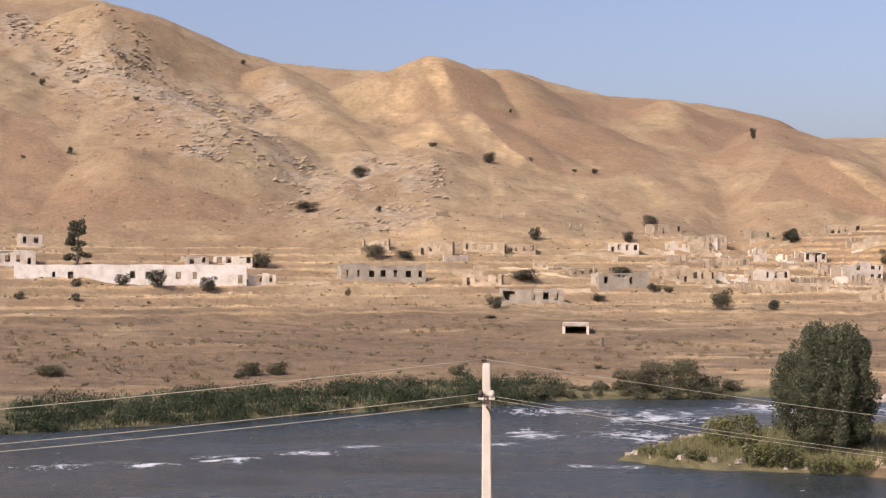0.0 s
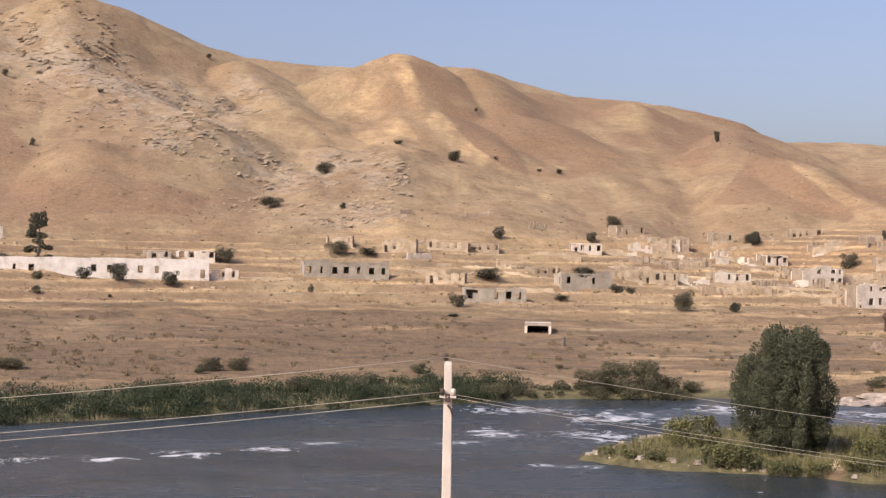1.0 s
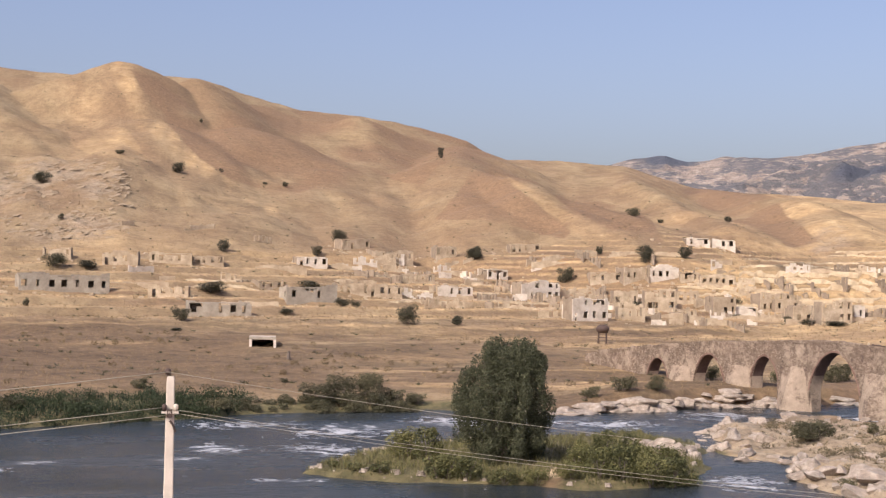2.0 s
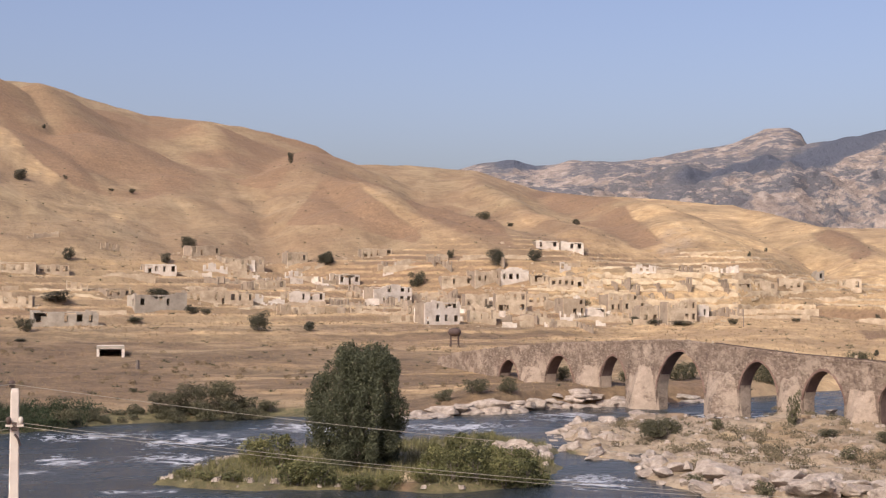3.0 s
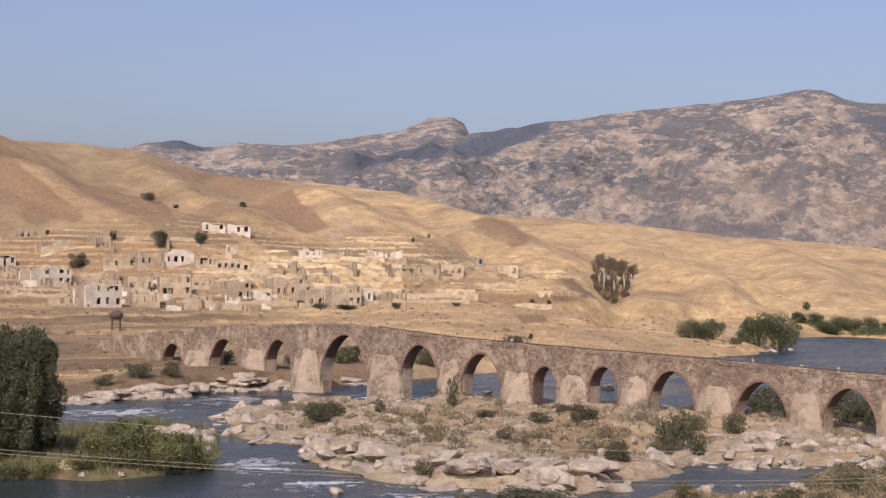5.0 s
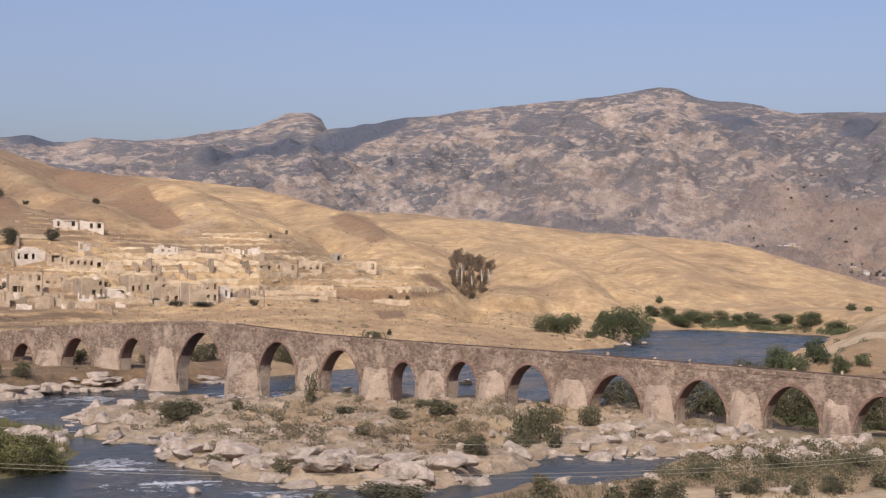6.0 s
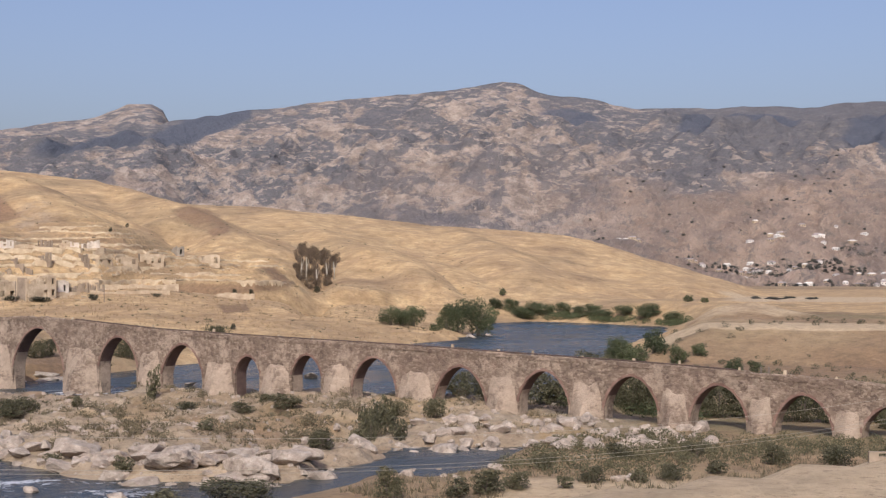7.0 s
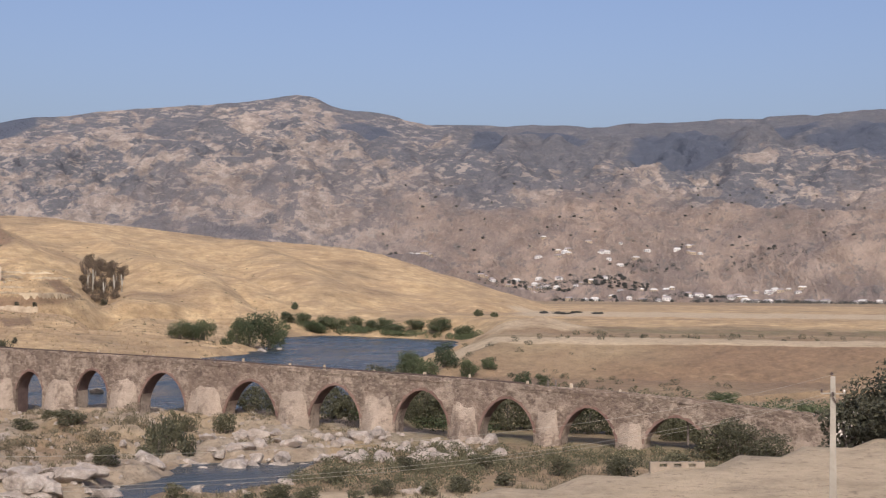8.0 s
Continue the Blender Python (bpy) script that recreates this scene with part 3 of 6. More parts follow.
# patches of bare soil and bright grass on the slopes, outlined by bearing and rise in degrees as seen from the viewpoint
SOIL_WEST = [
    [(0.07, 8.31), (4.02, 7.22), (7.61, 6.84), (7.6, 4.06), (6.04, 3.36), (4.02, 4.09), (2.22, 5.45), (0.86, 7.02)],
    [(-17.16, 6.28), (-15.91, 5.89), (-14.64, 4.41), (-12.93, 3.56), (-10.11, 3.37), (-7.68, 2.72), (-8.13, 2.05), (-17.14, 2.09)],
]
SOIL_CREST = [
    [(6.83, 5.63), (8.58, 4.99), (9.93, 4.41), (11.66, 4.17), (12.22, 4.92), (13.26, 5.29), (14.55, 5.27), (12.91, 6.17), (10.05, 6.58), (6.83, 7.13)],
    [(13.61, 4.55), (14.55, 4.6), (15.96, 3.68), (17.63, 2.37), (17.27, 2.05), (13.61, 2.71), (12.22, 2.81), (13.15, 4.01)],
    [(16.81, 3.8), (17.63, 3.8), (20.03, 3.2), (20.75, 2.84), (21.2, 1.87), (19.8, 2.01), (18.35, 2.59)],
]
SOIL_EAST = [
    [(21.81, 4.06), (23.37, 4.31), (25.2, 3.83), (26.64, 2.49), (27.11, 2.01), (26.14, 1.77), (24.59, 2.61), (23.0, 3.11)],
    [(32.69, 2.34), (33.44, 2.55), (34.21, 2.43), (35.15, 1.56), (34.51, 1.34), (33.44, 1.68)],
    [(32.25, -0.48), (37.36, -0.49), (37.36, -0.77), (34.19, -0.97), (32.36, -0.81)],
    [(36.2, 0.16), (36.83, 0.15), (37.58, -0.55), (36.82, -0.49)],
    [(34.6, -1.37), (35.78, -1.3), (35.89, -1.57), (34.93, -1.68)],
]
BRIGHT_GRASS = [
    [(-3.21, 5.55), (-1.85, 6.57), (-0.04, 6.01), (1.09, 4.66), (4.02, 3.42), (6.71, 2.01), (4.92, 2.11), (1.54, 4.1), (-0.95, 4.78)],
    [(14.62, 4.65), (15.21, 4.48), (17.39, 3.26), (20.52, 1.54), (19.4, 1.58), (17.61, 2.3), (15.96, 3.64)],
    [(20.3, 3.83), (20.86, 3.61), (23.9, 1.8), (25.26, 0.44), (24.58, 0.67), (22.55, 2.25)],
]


def patches(az, rise, outlines, soft=0.12):
    """1 inside any of the outlines, with a soft worn edge."""
    out = np.zeros(az.shape)
    for outline in outlines:
        pts = np.array(outline)
        near = (az > pts[:, 0].min() - 0.5) & (az < pts[:, 0].max() + 0.5) & (rise > pts[:, 1].min() - 0.5) & (rise < pts[:, 1].max() + 0.5)
        if near.any():
            out[near] = np.maximum(out[near], blend(-shore_distance(az[near], rise[near], pts), -soft, soft))
    return out


def land_masks(x, y):
    """Where bare rock, bright straw, brown earth, pale sand and green herbs lie."""
    az, r = np.degrees(np.arctan2(x, y)), np.hypot(x, y)
    d = shore_distance(x, y, RIVER)
    n = fbm(x, y, 30, 4, 201)
    rock = rocky(x, y)
    isle = blend(-shore_distance(x, y, ROCK_ISLE), -3, 1)
    rock = np.clip(np.maximum(rock * (0.8 + 0.5 * n), isle * (0.72 + 0.5 * fbm(x, y, 10, 3, 203) + 0.25 * (1 - blend(-shore_distance(x, y, ROCK_ISLE), 2, 14)))), 0, 1)
    gold = blend(az, 14, 30) * blend(r, 330 - 55 * blend(az, 24, 30), 420 - 110 * blend(az, 24, 30)) * (1 - blend(az, 52, 56))
    gold = np.maximum(gold, 0.5 * crater(x, y, -2.0, 700, 2.6, 60))
    gold = np.maximum(gold, (0.4 + 0.4 * blend(az, -6, 0)) * blend(d, 128, 150) * (1 - blend(r, 470, 540)))
    for rows, _ in SPURS[:1]:
        for (a0, d0, _), (a1, d1, _) in zip(rows, rows[1:]):
            for t in (0.0, 0.25, 0.5, 0.75):
                gold = np.maximum(gold, 0.95 * crater(x, y, a0 + t * (a1 - a0) - 0.15, d0 + t * (d1 - d0), 0.42, 26))
    top = ground_height(x, y)
    top = np.where(r > 446, np.maximum(top, hills_height(x, y)), top)
    frac = top / 2.2 + 0.15 * fbm(x, y, 45, 3, 8)
    frac = np.abs(frac - np.floor(frac) - 0.5)
    reach = knots(az, (-20, 415), (0, 430), (10, 465), (20, 530), (30, 560))
    village = blend(d, 124, 134) * (1 - blend(r, reach, reach + 45)) * (1 - blend(az, 37, 39))
    riser = village * (1 - blend(frac, 0.12, 0.26))
    gold = np.where(village > 0.5, 0.28 * gold + 0.95 * blend(frac, 0.30, 0.42), gold) * (1 - 0.8 * riser)
    plain_ = blend(az, 52, 54) * blend(r, 285, 295)
    gold = np.maximum(gold, plain_ * np.where((r > 395) & (r < 1200), 0.95, 0.2))
    earth = 0.95 * blend(d, 6, 22) * (1 - blend(d, 118, 128)) * (1 - blend(az, 20, 26)) * (1 - 0.5 * blend(az, 4, 14))
    earth = np.maximum(earth, 0.75 * riser)
    along = np.radians(az) * 230
    stripe = fbm(along * 0.3, d, 13, 4, 207)
    field = blend(d, 8, 20) * (1 - blend(d, 116, 124)) * (1 - blend(az, 26, 30))
    earth = np.maximum(earth, 1.35 * blend(stripe, -0.3, 0.2) * field * (1 - 0.35 * blend(az, 6, 16)))
    earth = np.maximum(earth, 1.2 * field * blend(stripe, -0.6, 0.1) * np.exp(-((d - 92) / 14) ** 2))
    gold = np.maximum(gold, (0.5 + 0.3 * blend(az, 5, 14)) * field * blend(fbm(along * 0.25, d, 10, 4, 209), 0.2, 0.6))
    # lit edge of the railway bank, painted as a thin bright straw line
    gold = np.maximum(gold, 0.9 * np.exp(-((d - 119) / 2.2) ** 2) * (az < 26))
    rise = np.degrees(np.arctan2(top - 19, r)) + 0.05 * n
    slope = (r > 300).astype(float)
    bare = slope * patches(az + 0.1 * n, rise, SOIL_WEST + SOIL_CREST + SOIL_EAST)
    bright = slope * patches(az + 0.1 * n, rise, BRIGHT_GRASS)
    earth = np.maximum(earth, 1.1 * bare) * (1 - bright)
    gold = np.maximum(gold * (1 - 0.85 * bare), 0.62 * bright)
    earth = np.maximum(earth, 0.8 * blend(az, 51, 53) * (1 - blend(r, 286, 292)) * blend(r, 190, 230))
    earth = np.maximum(earth, blend(az, 15, 18) * (1 - blend(az, 29, 31)) * (1 - blend(d, 10, 16)) * (r > 200))
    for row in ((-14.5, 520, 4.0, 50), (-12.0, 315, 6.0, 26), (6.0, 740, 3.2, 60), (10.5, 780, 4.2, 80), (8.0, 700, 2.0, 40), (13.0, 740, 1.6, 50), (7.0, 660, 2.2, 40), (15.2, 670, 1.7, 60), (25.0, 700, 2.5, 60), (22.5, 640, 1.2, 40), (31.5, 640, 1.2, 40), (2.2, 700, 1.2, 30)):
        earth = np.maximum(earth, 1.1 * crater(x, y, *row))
    sand = blend(az, 43, 47) * (1 - blend(r, 118, 138)) * blend(r, 10, 30)
    sand = np.maximum(sand, 0.85 * blend(az, 51, 52.5) * blend(r, 281, 284) * (1 - blend(r, 300, 306)))
    sand = np.maximum(sand, 0.8 * blend(az, 53, 56) * blend(r, 545, 575) * (1 - blend(r, 690, 740)))
    sand = np.maximum(sand, np.clip(0.55 * (2 - np.hypot(x - HEAP[0], y - HEAP[1]) / 13), 0, 0.55))
    green = blend(-shore_distance(x, y, TREE_ISLE), -5, -1.5)
    sand = np.maximum(sand, 0.9 * crater(x, y, 17.0, 143, 0.6, 5))
    green = green * (1 - crater(x, y, 17.0, 143, 0.6, 5))
    green = np.maximum(green, (1 - blend(d, 8, 22)) * (1 - blend(az, 0, 8)) * (r > 150))
    green = np.maximum(green, 0.85 * (1 - blend(d, 3, 9)) * blend(az, 0, 4) * (1 - blend(az, 15, 17)) * (r > 180))
    green = np.maximum(green, 0.45 * (1 - blend(r, 215, 250)) * blend(az, 45, 49) * (r > 150))
    green = np.maximum(green, 0.5 * blend(az, 56.5, 58) * blend(r, 328, 340) * (1 - blend(r, 372, 392)))
    return {"rock": rock, "gold": gold * (0.75 + 0.35 * n), "earth": earth * (0.8 + 0.5 * n), "sand": sand, "green": green, "meadow": (1 - blend(d, 118, 150)) * (1 - 0.75 * blend(az, 24, 29))}


def mountain_masks(x, y):
    az, r = np.degrees(np.arctan2(x, y)), np.hypot(x, y)
    n = fbm(x, y, 240, 4, 72)
    # the far hump gets its haze-blue through the scrub mask
    scrub = np.maximum(blend(r + 160 * n, 2950, 3300) * blend(az, 50, 55), crater(x, y, 21.3, 4600, 1.0, 300))
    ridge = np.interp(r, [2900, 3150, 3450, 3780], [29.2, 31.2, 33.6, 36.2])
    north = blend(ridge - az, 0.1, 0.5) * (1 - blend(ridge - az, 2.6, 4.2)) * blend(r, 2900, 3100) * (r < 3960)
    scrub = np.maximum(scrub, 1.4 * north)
    # patches of cloud shade painted on the slopes; the north flank is added below
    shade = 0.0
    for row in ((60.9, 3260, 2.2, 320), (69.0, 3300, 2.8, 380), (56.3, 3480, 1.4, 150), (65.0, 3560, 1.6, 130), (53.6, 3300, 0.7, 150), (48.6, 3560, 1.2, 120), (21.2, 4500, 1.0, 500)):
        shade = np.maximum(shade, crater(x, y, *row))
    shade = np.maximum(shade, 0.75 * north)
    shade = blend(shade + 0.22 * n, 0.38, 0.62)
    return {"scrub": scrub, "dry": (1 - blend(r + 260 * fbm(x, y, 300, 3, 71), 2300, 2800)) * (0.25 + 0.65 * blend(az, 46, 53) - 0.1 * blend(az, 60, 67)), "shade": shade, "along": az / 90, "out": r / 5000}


def sheet(name, bearings, radii, height, material, masks=None):
    """A sheet of ground over bearings and distances, as one mesh."""
    A, Rr = np.meshgrid(np.radians(bearings), radii)
    x, y = Rr * np.sin(A), Rr * np.cos(A)
    z = height(x, y)
    n, m = z.shape
    idx = np.arange(n * m).reshape(n, m)
    quads = np.stack([idx[:-1, :-1], idx[1:, :-1], idx[1:, 1:], idx[:-1, 1:]], -1).reshape(-1, 4)[:, ::-1]
    me = bpy.data.meshes.new(name)
    me.vertices.add(n * m)
    me.vertices.foreach_set("co", np.stack([x, y, z], -1).astype(np.float32).ravel())
    me.loops.add(quads.size)
    me.loops.foreach_set("vertex_index", quads.astype(np.int32).ravel())
    me.polygons.add(len(quads))
    me.polygons.foreach_set("loop_start", np.arange(0, quads.size, 4, dtype=np.int32))
    me.update(calc_edges=True)
    me.polygons.foreach_set("use_smooth", np.ones(len(quads), bool))
    if masks:
        for key, values in masks(x, y).items():
            me.attributes.new(key, "FLOAT", "POINT").data.foreach_set("value", np.clip(values, 0, 1).astype(np.float32).ravel())
    me.materials.append(material)
    return new(name, me)


fine_b = np.concatenate([np.arange(-180, -24, 4.0), np.arange(-24, 76, 0.14), np.arange(76, 181, 4.0)])
rings = np.concatenate([[0.0], np.geomspace(1.5, 100, 60), np.geomspace(101, 560, 520), np.geomspace(566, 4900, 70)])
tagged(sheet("ground", fine_b, rings, ground_height, LAND, land_masks), "dry straw-coloured grass banks, meadow and terraces along the river", "ground", kind="structure")
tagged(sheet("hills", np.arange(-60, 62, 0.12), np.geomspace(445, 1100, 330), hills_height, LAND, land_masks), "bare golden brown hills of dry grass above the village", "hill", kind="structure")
tagged(sheet("mountains", np.arange(-10, 100, 0.14), np.geomspace(1120, 4850, 330), mountain_height, MOUNTAIN, mountain_masks), "grey rocky mountain range with dark scrub, haze and shade in its colour", "mountain", kind="structure")


def water_height(x, y):
    d = np.maximum(shore_distance(x, y, RIVER), -30)
    return 0.05 * fbm(x, y, 5, 3, 301) * blend(-d, 2, 12) + 0.16 * rapid_mask(x, y) * np.abs(fbm(x * 0.6, y, 4, 3, 302)) - 0.02


def rapid_mask(x, y):
    """Where the stream breaks: the race along the far bank and round the islands."""
    az, r = np.degrees(np.arctan2(x, y)), np.hypot(x, y)
    m = 0.0
    for row in ((4.5, 196, 3.0, 7), (8.5, 190, 3.5, 12), (14, 205, 4, 9), (3.6, 168, 1.6, 7), (8.0, 168, 2.0, 8), (19, 205, 3, 10), (23.5, 225, 2.5, 9),
                (6.5, 141, 2.2, 1.6), (2.4, 158, 1.1, 3), (-5.6, 151, 1.6, 3.0), (-8.6, 147, 1.8, 3.4), (-11.5, 144, 1.3, 2.4), (-14.5, 145, 1.6, 2.6), (-3.2, 156, 1.0, 2.0), (24.5, 147, 2.0, 8), (27, 133, 3.0, 5), (31, 126, 3.0, 3), (25.5, 185, 1.4, 14), (30, 230, 3, 8)):
        m = np.maximum(m, crater(x, y, *row))
    return m


tagged(sheet("water", np.concatenate([np.arange(-75, -22, 1.5), np.arange(-22, 54, 0.15)]), np.geomspace(86, 600, 330), water_height, WATER, lambda x, y: {"rapid": rapid_mask(x, y)}), "dark slate-blue fast river with white riffles", "river", kind="structure")


# ---- shared builders ----
def part(name, bm, material, parent=None, label="", smooth=False):
    me = bpy.data.meshes.new(name)
    bm.to_mesh(me)
    bm.free()
    me.materials.append(material)
    if smooth:
        me.polygons.foreach_set("use_smooth", np.ones(len(me.polygons), bool))
    ob = new(name, me)
    ob.parent = parent
    return tagged(ob, label) if label else ob


def thing(name, label, category, group="", m=None):
    ob = tagged(new(name), label, category, group)
    if m is not None:
        ob.matrix_world = m
    return ob


def on_ground(bearing, distance, turn=0.0, sink=0.0):
    """A pose on the ground, facing the viewpoint unless turned."""
    x, y = spot(bearing, distance)
    return pose(x, y, height_at(x, y) - sink, 0, 0, turn - bearing)


def box(bm, x0, x1, y0, y1, z0, z1):
    v = [bm.verts.new(p) for p in ((x0, y0, z0), (x1, y0, z0), (x1, y1, z0), (x0, y1, z0), (x0, y0, z1), (x1, y0, z1), (x1, y1, z1), (x0, y1, z1))]
    for f in ((3, 2, 1, 0), (4, 5, 6, 7), (0, 1, 5, 4), (1, 2, 6, 5), (2, 3, 7, 6), (3, 0, 4, 7)):
        bm.faces.new([v[i] for i in f])
    return v


def tube(bm, points, radius, sides=6):
    """A round bar along points; radius may be a list."""
    rings_ = []
    for i, p in enumerate(points):
        p = Vector(p)
        a, b = Vector(points[max(0, i - 1)]), Vector(points[min(len(points) - 1, i + 1)])
        q = (b - a).to_track_quat("Z", "Y")
        r = radius[i] if isinstance(radius, (list, tuple)) else radius
        rings_.append([bm.verts.new(p + q @ Vector((r * math.cos(k * math.tau / sides), r * math.sin(k * math.tau / sides), 0))) for k in range(sides)])
    for a, b in zip(rings_, rings_[1:]):
        for k in range(sides):
            bm.faces.new((a[k], a[(k + 1) % sides], b[(k + 1) % sides], b[k]))
    bm.faces.new(rings_[0][::-1])
    bm.faces.new(rings_[-1])


# ---- the bridge ----
# along the bridge: metres from the foot of the viewer's perpendicular; across: 0 at the near face
B_BEARING, B_DIST, B_WIDTH = 75.0, 160.0, 2.5
bridge = thing("bridge", "old fifteen-arched stone and brick bridge across the river", "bridge")
fx, fy = spot(B_BEARING, B_DIST)
bridge.matrix_world = pose(fx, fy, 0, 0, 0, -B_BEARING)
ARCHES = [(-220.3, 3.1, 6.6), (-204.9, 4.2, 8.0), (-189.9, 3.3, 8.4), (-173.2, 5.6, 9.8), (-156.0, 3.9, 8.8), (-143.1, 3.9, 8.0), (-130.8, 2.2, 6.7),
          (-120.3, 2.5, 7.2), (-109.0, 3.5, 7.2), (-95.5, 3.8, 6.5), (-83.3, 3.5, 6.4), (-71.4, 3.5, 6.2), (-60.3, 3.4, 5.6), (-50.2, 3.3, 4.9), (-39.9, 3.6, 4.2)]


def deck_height(s):
    return knots(s, (-245, 6.2), (-234, 7.4), (-222, 8.6), (-205, 9.9), (-177, 11.2), (-167, 10.9), (-148, 9.7), (-132, 9.2), (-103, 8.5), (-67, 7.3), (-40, 6.0), (-28, 5.0), (-15, 4.2))


def arch_bottom(s, a):
    """Height of a slightly pointed arch over its opening."""
    c, hw, crown = a
    spring = crown - min(1.15 * hw, crown - 1.0)
    q = min(1.0, abs(s - c) / hw)
    return spring + (crown - spring) * (1 - q ** 1.9) ** 0.66


def bridge_columns():
    cols = []
    s = -245.0
    for a in ARCHES:
        c, hw, _ = a
        cols += [(x, None) for x in np.linspace(s, c - hw, 10)]
        cols += [(c + hw * -math.cos(math.pi * k / 20), a) for k in range(21)]
        s = c + hw
    cols += [(x, None) for x in np.linspace(s, -15, 8)]
    return cols


def skin(rows, closed=True):
    """A bmesh that joins rings of equal length."""
    bm = bmesh.new()
    prev = None
    for row in rows:
        ring = [bm.verts.new(p) for p in row]
        if prev:
            n = len(ring)
            for i in range(n if closed else n - 1):
                j = (i + 1) % n
                bm.faces.new((prev[i], ring[i], ring[j], prev[j]))
        prev = ring
    bmesh.ops.recalc_face_normals(bm, faces=bm.faces)
    return bm


def worn(s, z):
    """How far the old face stands in or out."""
    return 0.16 * noise.noise((s * 0.5, z * 0.5, 3.0)) + 0.08 * noise.noise((s * 1.7, z * 1.7, 9.0))


rows = []
LEVELS = [k / 7 for k in range(8)]
for s, a in bridge_columns():
    top, low = float(deck_height(s)), (arch_bottom(s, a) if a else -2.0)
    face = [(s, worn(s, low + (top - low) * f), low + (top - low) * f) for f in LEVELS]
    rows.append(face + [(s, B_WIDTH, top), (s, B_WIDTH, low)])
part("wall", skin(rows), MASONRY, bridge)

for c, hw, crown in ARCHES:
    rows = []
    for k in range(25):
        q = -math.cos(math.pi * k / 24)
        z = arch_bottom(c + hw * q, (c, hw, crown))
        slope_n = Vector((q * 0.9, 0, 0.25 + (1 - abs(q)))).normalized()
        o = slope_n * (0.30 + 0.10 * math.sin(k * 2.3 + c))
        rows.append([(c + hw * q, -0.05, z), (c + hw * q, 0.2, z), (c + hw * q + o.x, 0.2, min(z + o.z, float(deck_height(c)) - 0.1)), (c + hw * q + o.x, -0.05, min(z + o.z, float(deck_height(c)) - 0.1))])
    part("arch_ring", skin(rows), BRICK, bridge, "weathered reddish brick arch ring")

# inside each opening, a brick vault coloured dark as shade, on pale stone jambs
for c, hw, crown in ARCHES:
    curve = [(c - hw, -1.8)] + [(c + hw * -math.cos(math.pi * k / 24), arch_bottom(c + hw * -math.cos(math.pi * k / 24), (c, hw, crown))) for k in range(25)] + [(c + hw, -1.8)]
    rows = []
    for sx, sz in curve:
        f = 1 - 0.05 / hw
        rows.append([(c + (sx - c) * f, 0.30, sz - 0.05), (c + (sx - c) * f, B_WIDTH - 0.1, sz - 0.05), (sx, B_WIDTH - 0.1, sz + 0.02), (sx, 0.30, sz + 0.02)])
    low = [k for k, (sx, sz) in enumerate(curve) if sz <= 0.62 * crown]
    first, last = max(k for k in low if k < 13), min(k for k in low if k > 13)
    part("arch_lining", skin(rows[first:last + 1]), SHADEDBRICK, bridge, "worn brick lining of the arch with shade in its dark colour")
    for run in (rows[:first + 1], rows[last:]):
        if len(run) > 1:
            part("arch_jamb", skin(run), PIERSTONE, bridge)

# flared cutwaters in front of the piers and behind them
def cutwater(mid, half, top, out, side):
    """A pointed pier foot that widens towards the water; side is +1 on the near face and -1 behind."""
    back = 0.30 if side > 0 else B_WIDTH - 0.30
    rows_ = []
    for f, wide, reach in ((0.0, 1.20, 1.35), (0.35, 1.10, 1.05), (0.72, 0.98, 0.80), (1.0, 0.92, 0.45), (1.35, 0.85, 0.05)):
        z = -2.0 + (top + 2.0) * f
        row = []
        for k in range(9):
            q = -1 + k / 4
            x = mid + half * wide * q
            y = out * reach * (1 - abs(q) ** 1.25)
            rag = 0.16 * noise.noise((x * 0.9, z * 0.9, 5.0 + side)) if k not in (0, 8) else 0
            zz = z + (0.7 * noise.noise((x * 0.8, 4.0, mid)) if f > 0.9 else 0)
            row.append((x, back - side * (y + rag + (0.25 if 0 < k < 8 else 0)), zz))
        rows_.append(row)
    return skin(rows_, False)


for (c0, h0, k0), (c1, h1, k1) in zip(ARCHES, ARCHES[1:]):
    a, b = c0 + h0, c1 - h1
    mid, half = (a + b) / 2, (b - a) / 2
    part("buttress", cutwater(mid, half, 0.54 * min(k0, k1), min(2.3, half * 0.85), 1), PIERSTONE, bridge, "paler flared stone cutwater of a pier")
    part("buttress", cutwater(mid, half * 0.9, 0.42 * min(k0, k1), min(2.6, half * 0.9), -1), PIERSTONE, bridge, "stone cutwater behind the pier")

for y0, y1 in ((-0.06, 0.36), (B_WIDTH - 0.36, B_WIDTH + 0.06)):
    rows = []
    for k, s in enumerate(np.linspace(-240, -24, 420)):
        zt = float(deck_height(s))
        hgt = 0.38 + 0.24 * noise.noise((s * 0.4, y0, 0)) + 0.16 * noise.noise((s * 1.9, y0, 4))
        rows.append([(s, y0, zt - 0.1), (s, y0, zt + hgt), (s, y1, zt + hgt), (s, y1, zt - 0.1)])
    part("parapet", skin(rows), MASONRY, bridge)
rows = []
for s in np.linspace(-244, -16, 60):
    zt = float(deck_height(s)) + 0.05
    rows.append([(s, 0.37, zt), (s, B_WIDTH - 0.37, zt)])
part("roadway", skin(rows, False), DUST, bridge, "dusty pale roadway")
bm = bmesh.new()
tube(bm, [(s, 0.10, float(deck_height(s)) + 0.62) for s in np.linspace(-165, -58, 40)], 0.09, 6)
part("pipe", bm, RUST, bridge, "dark rusty pipe along the parapet")
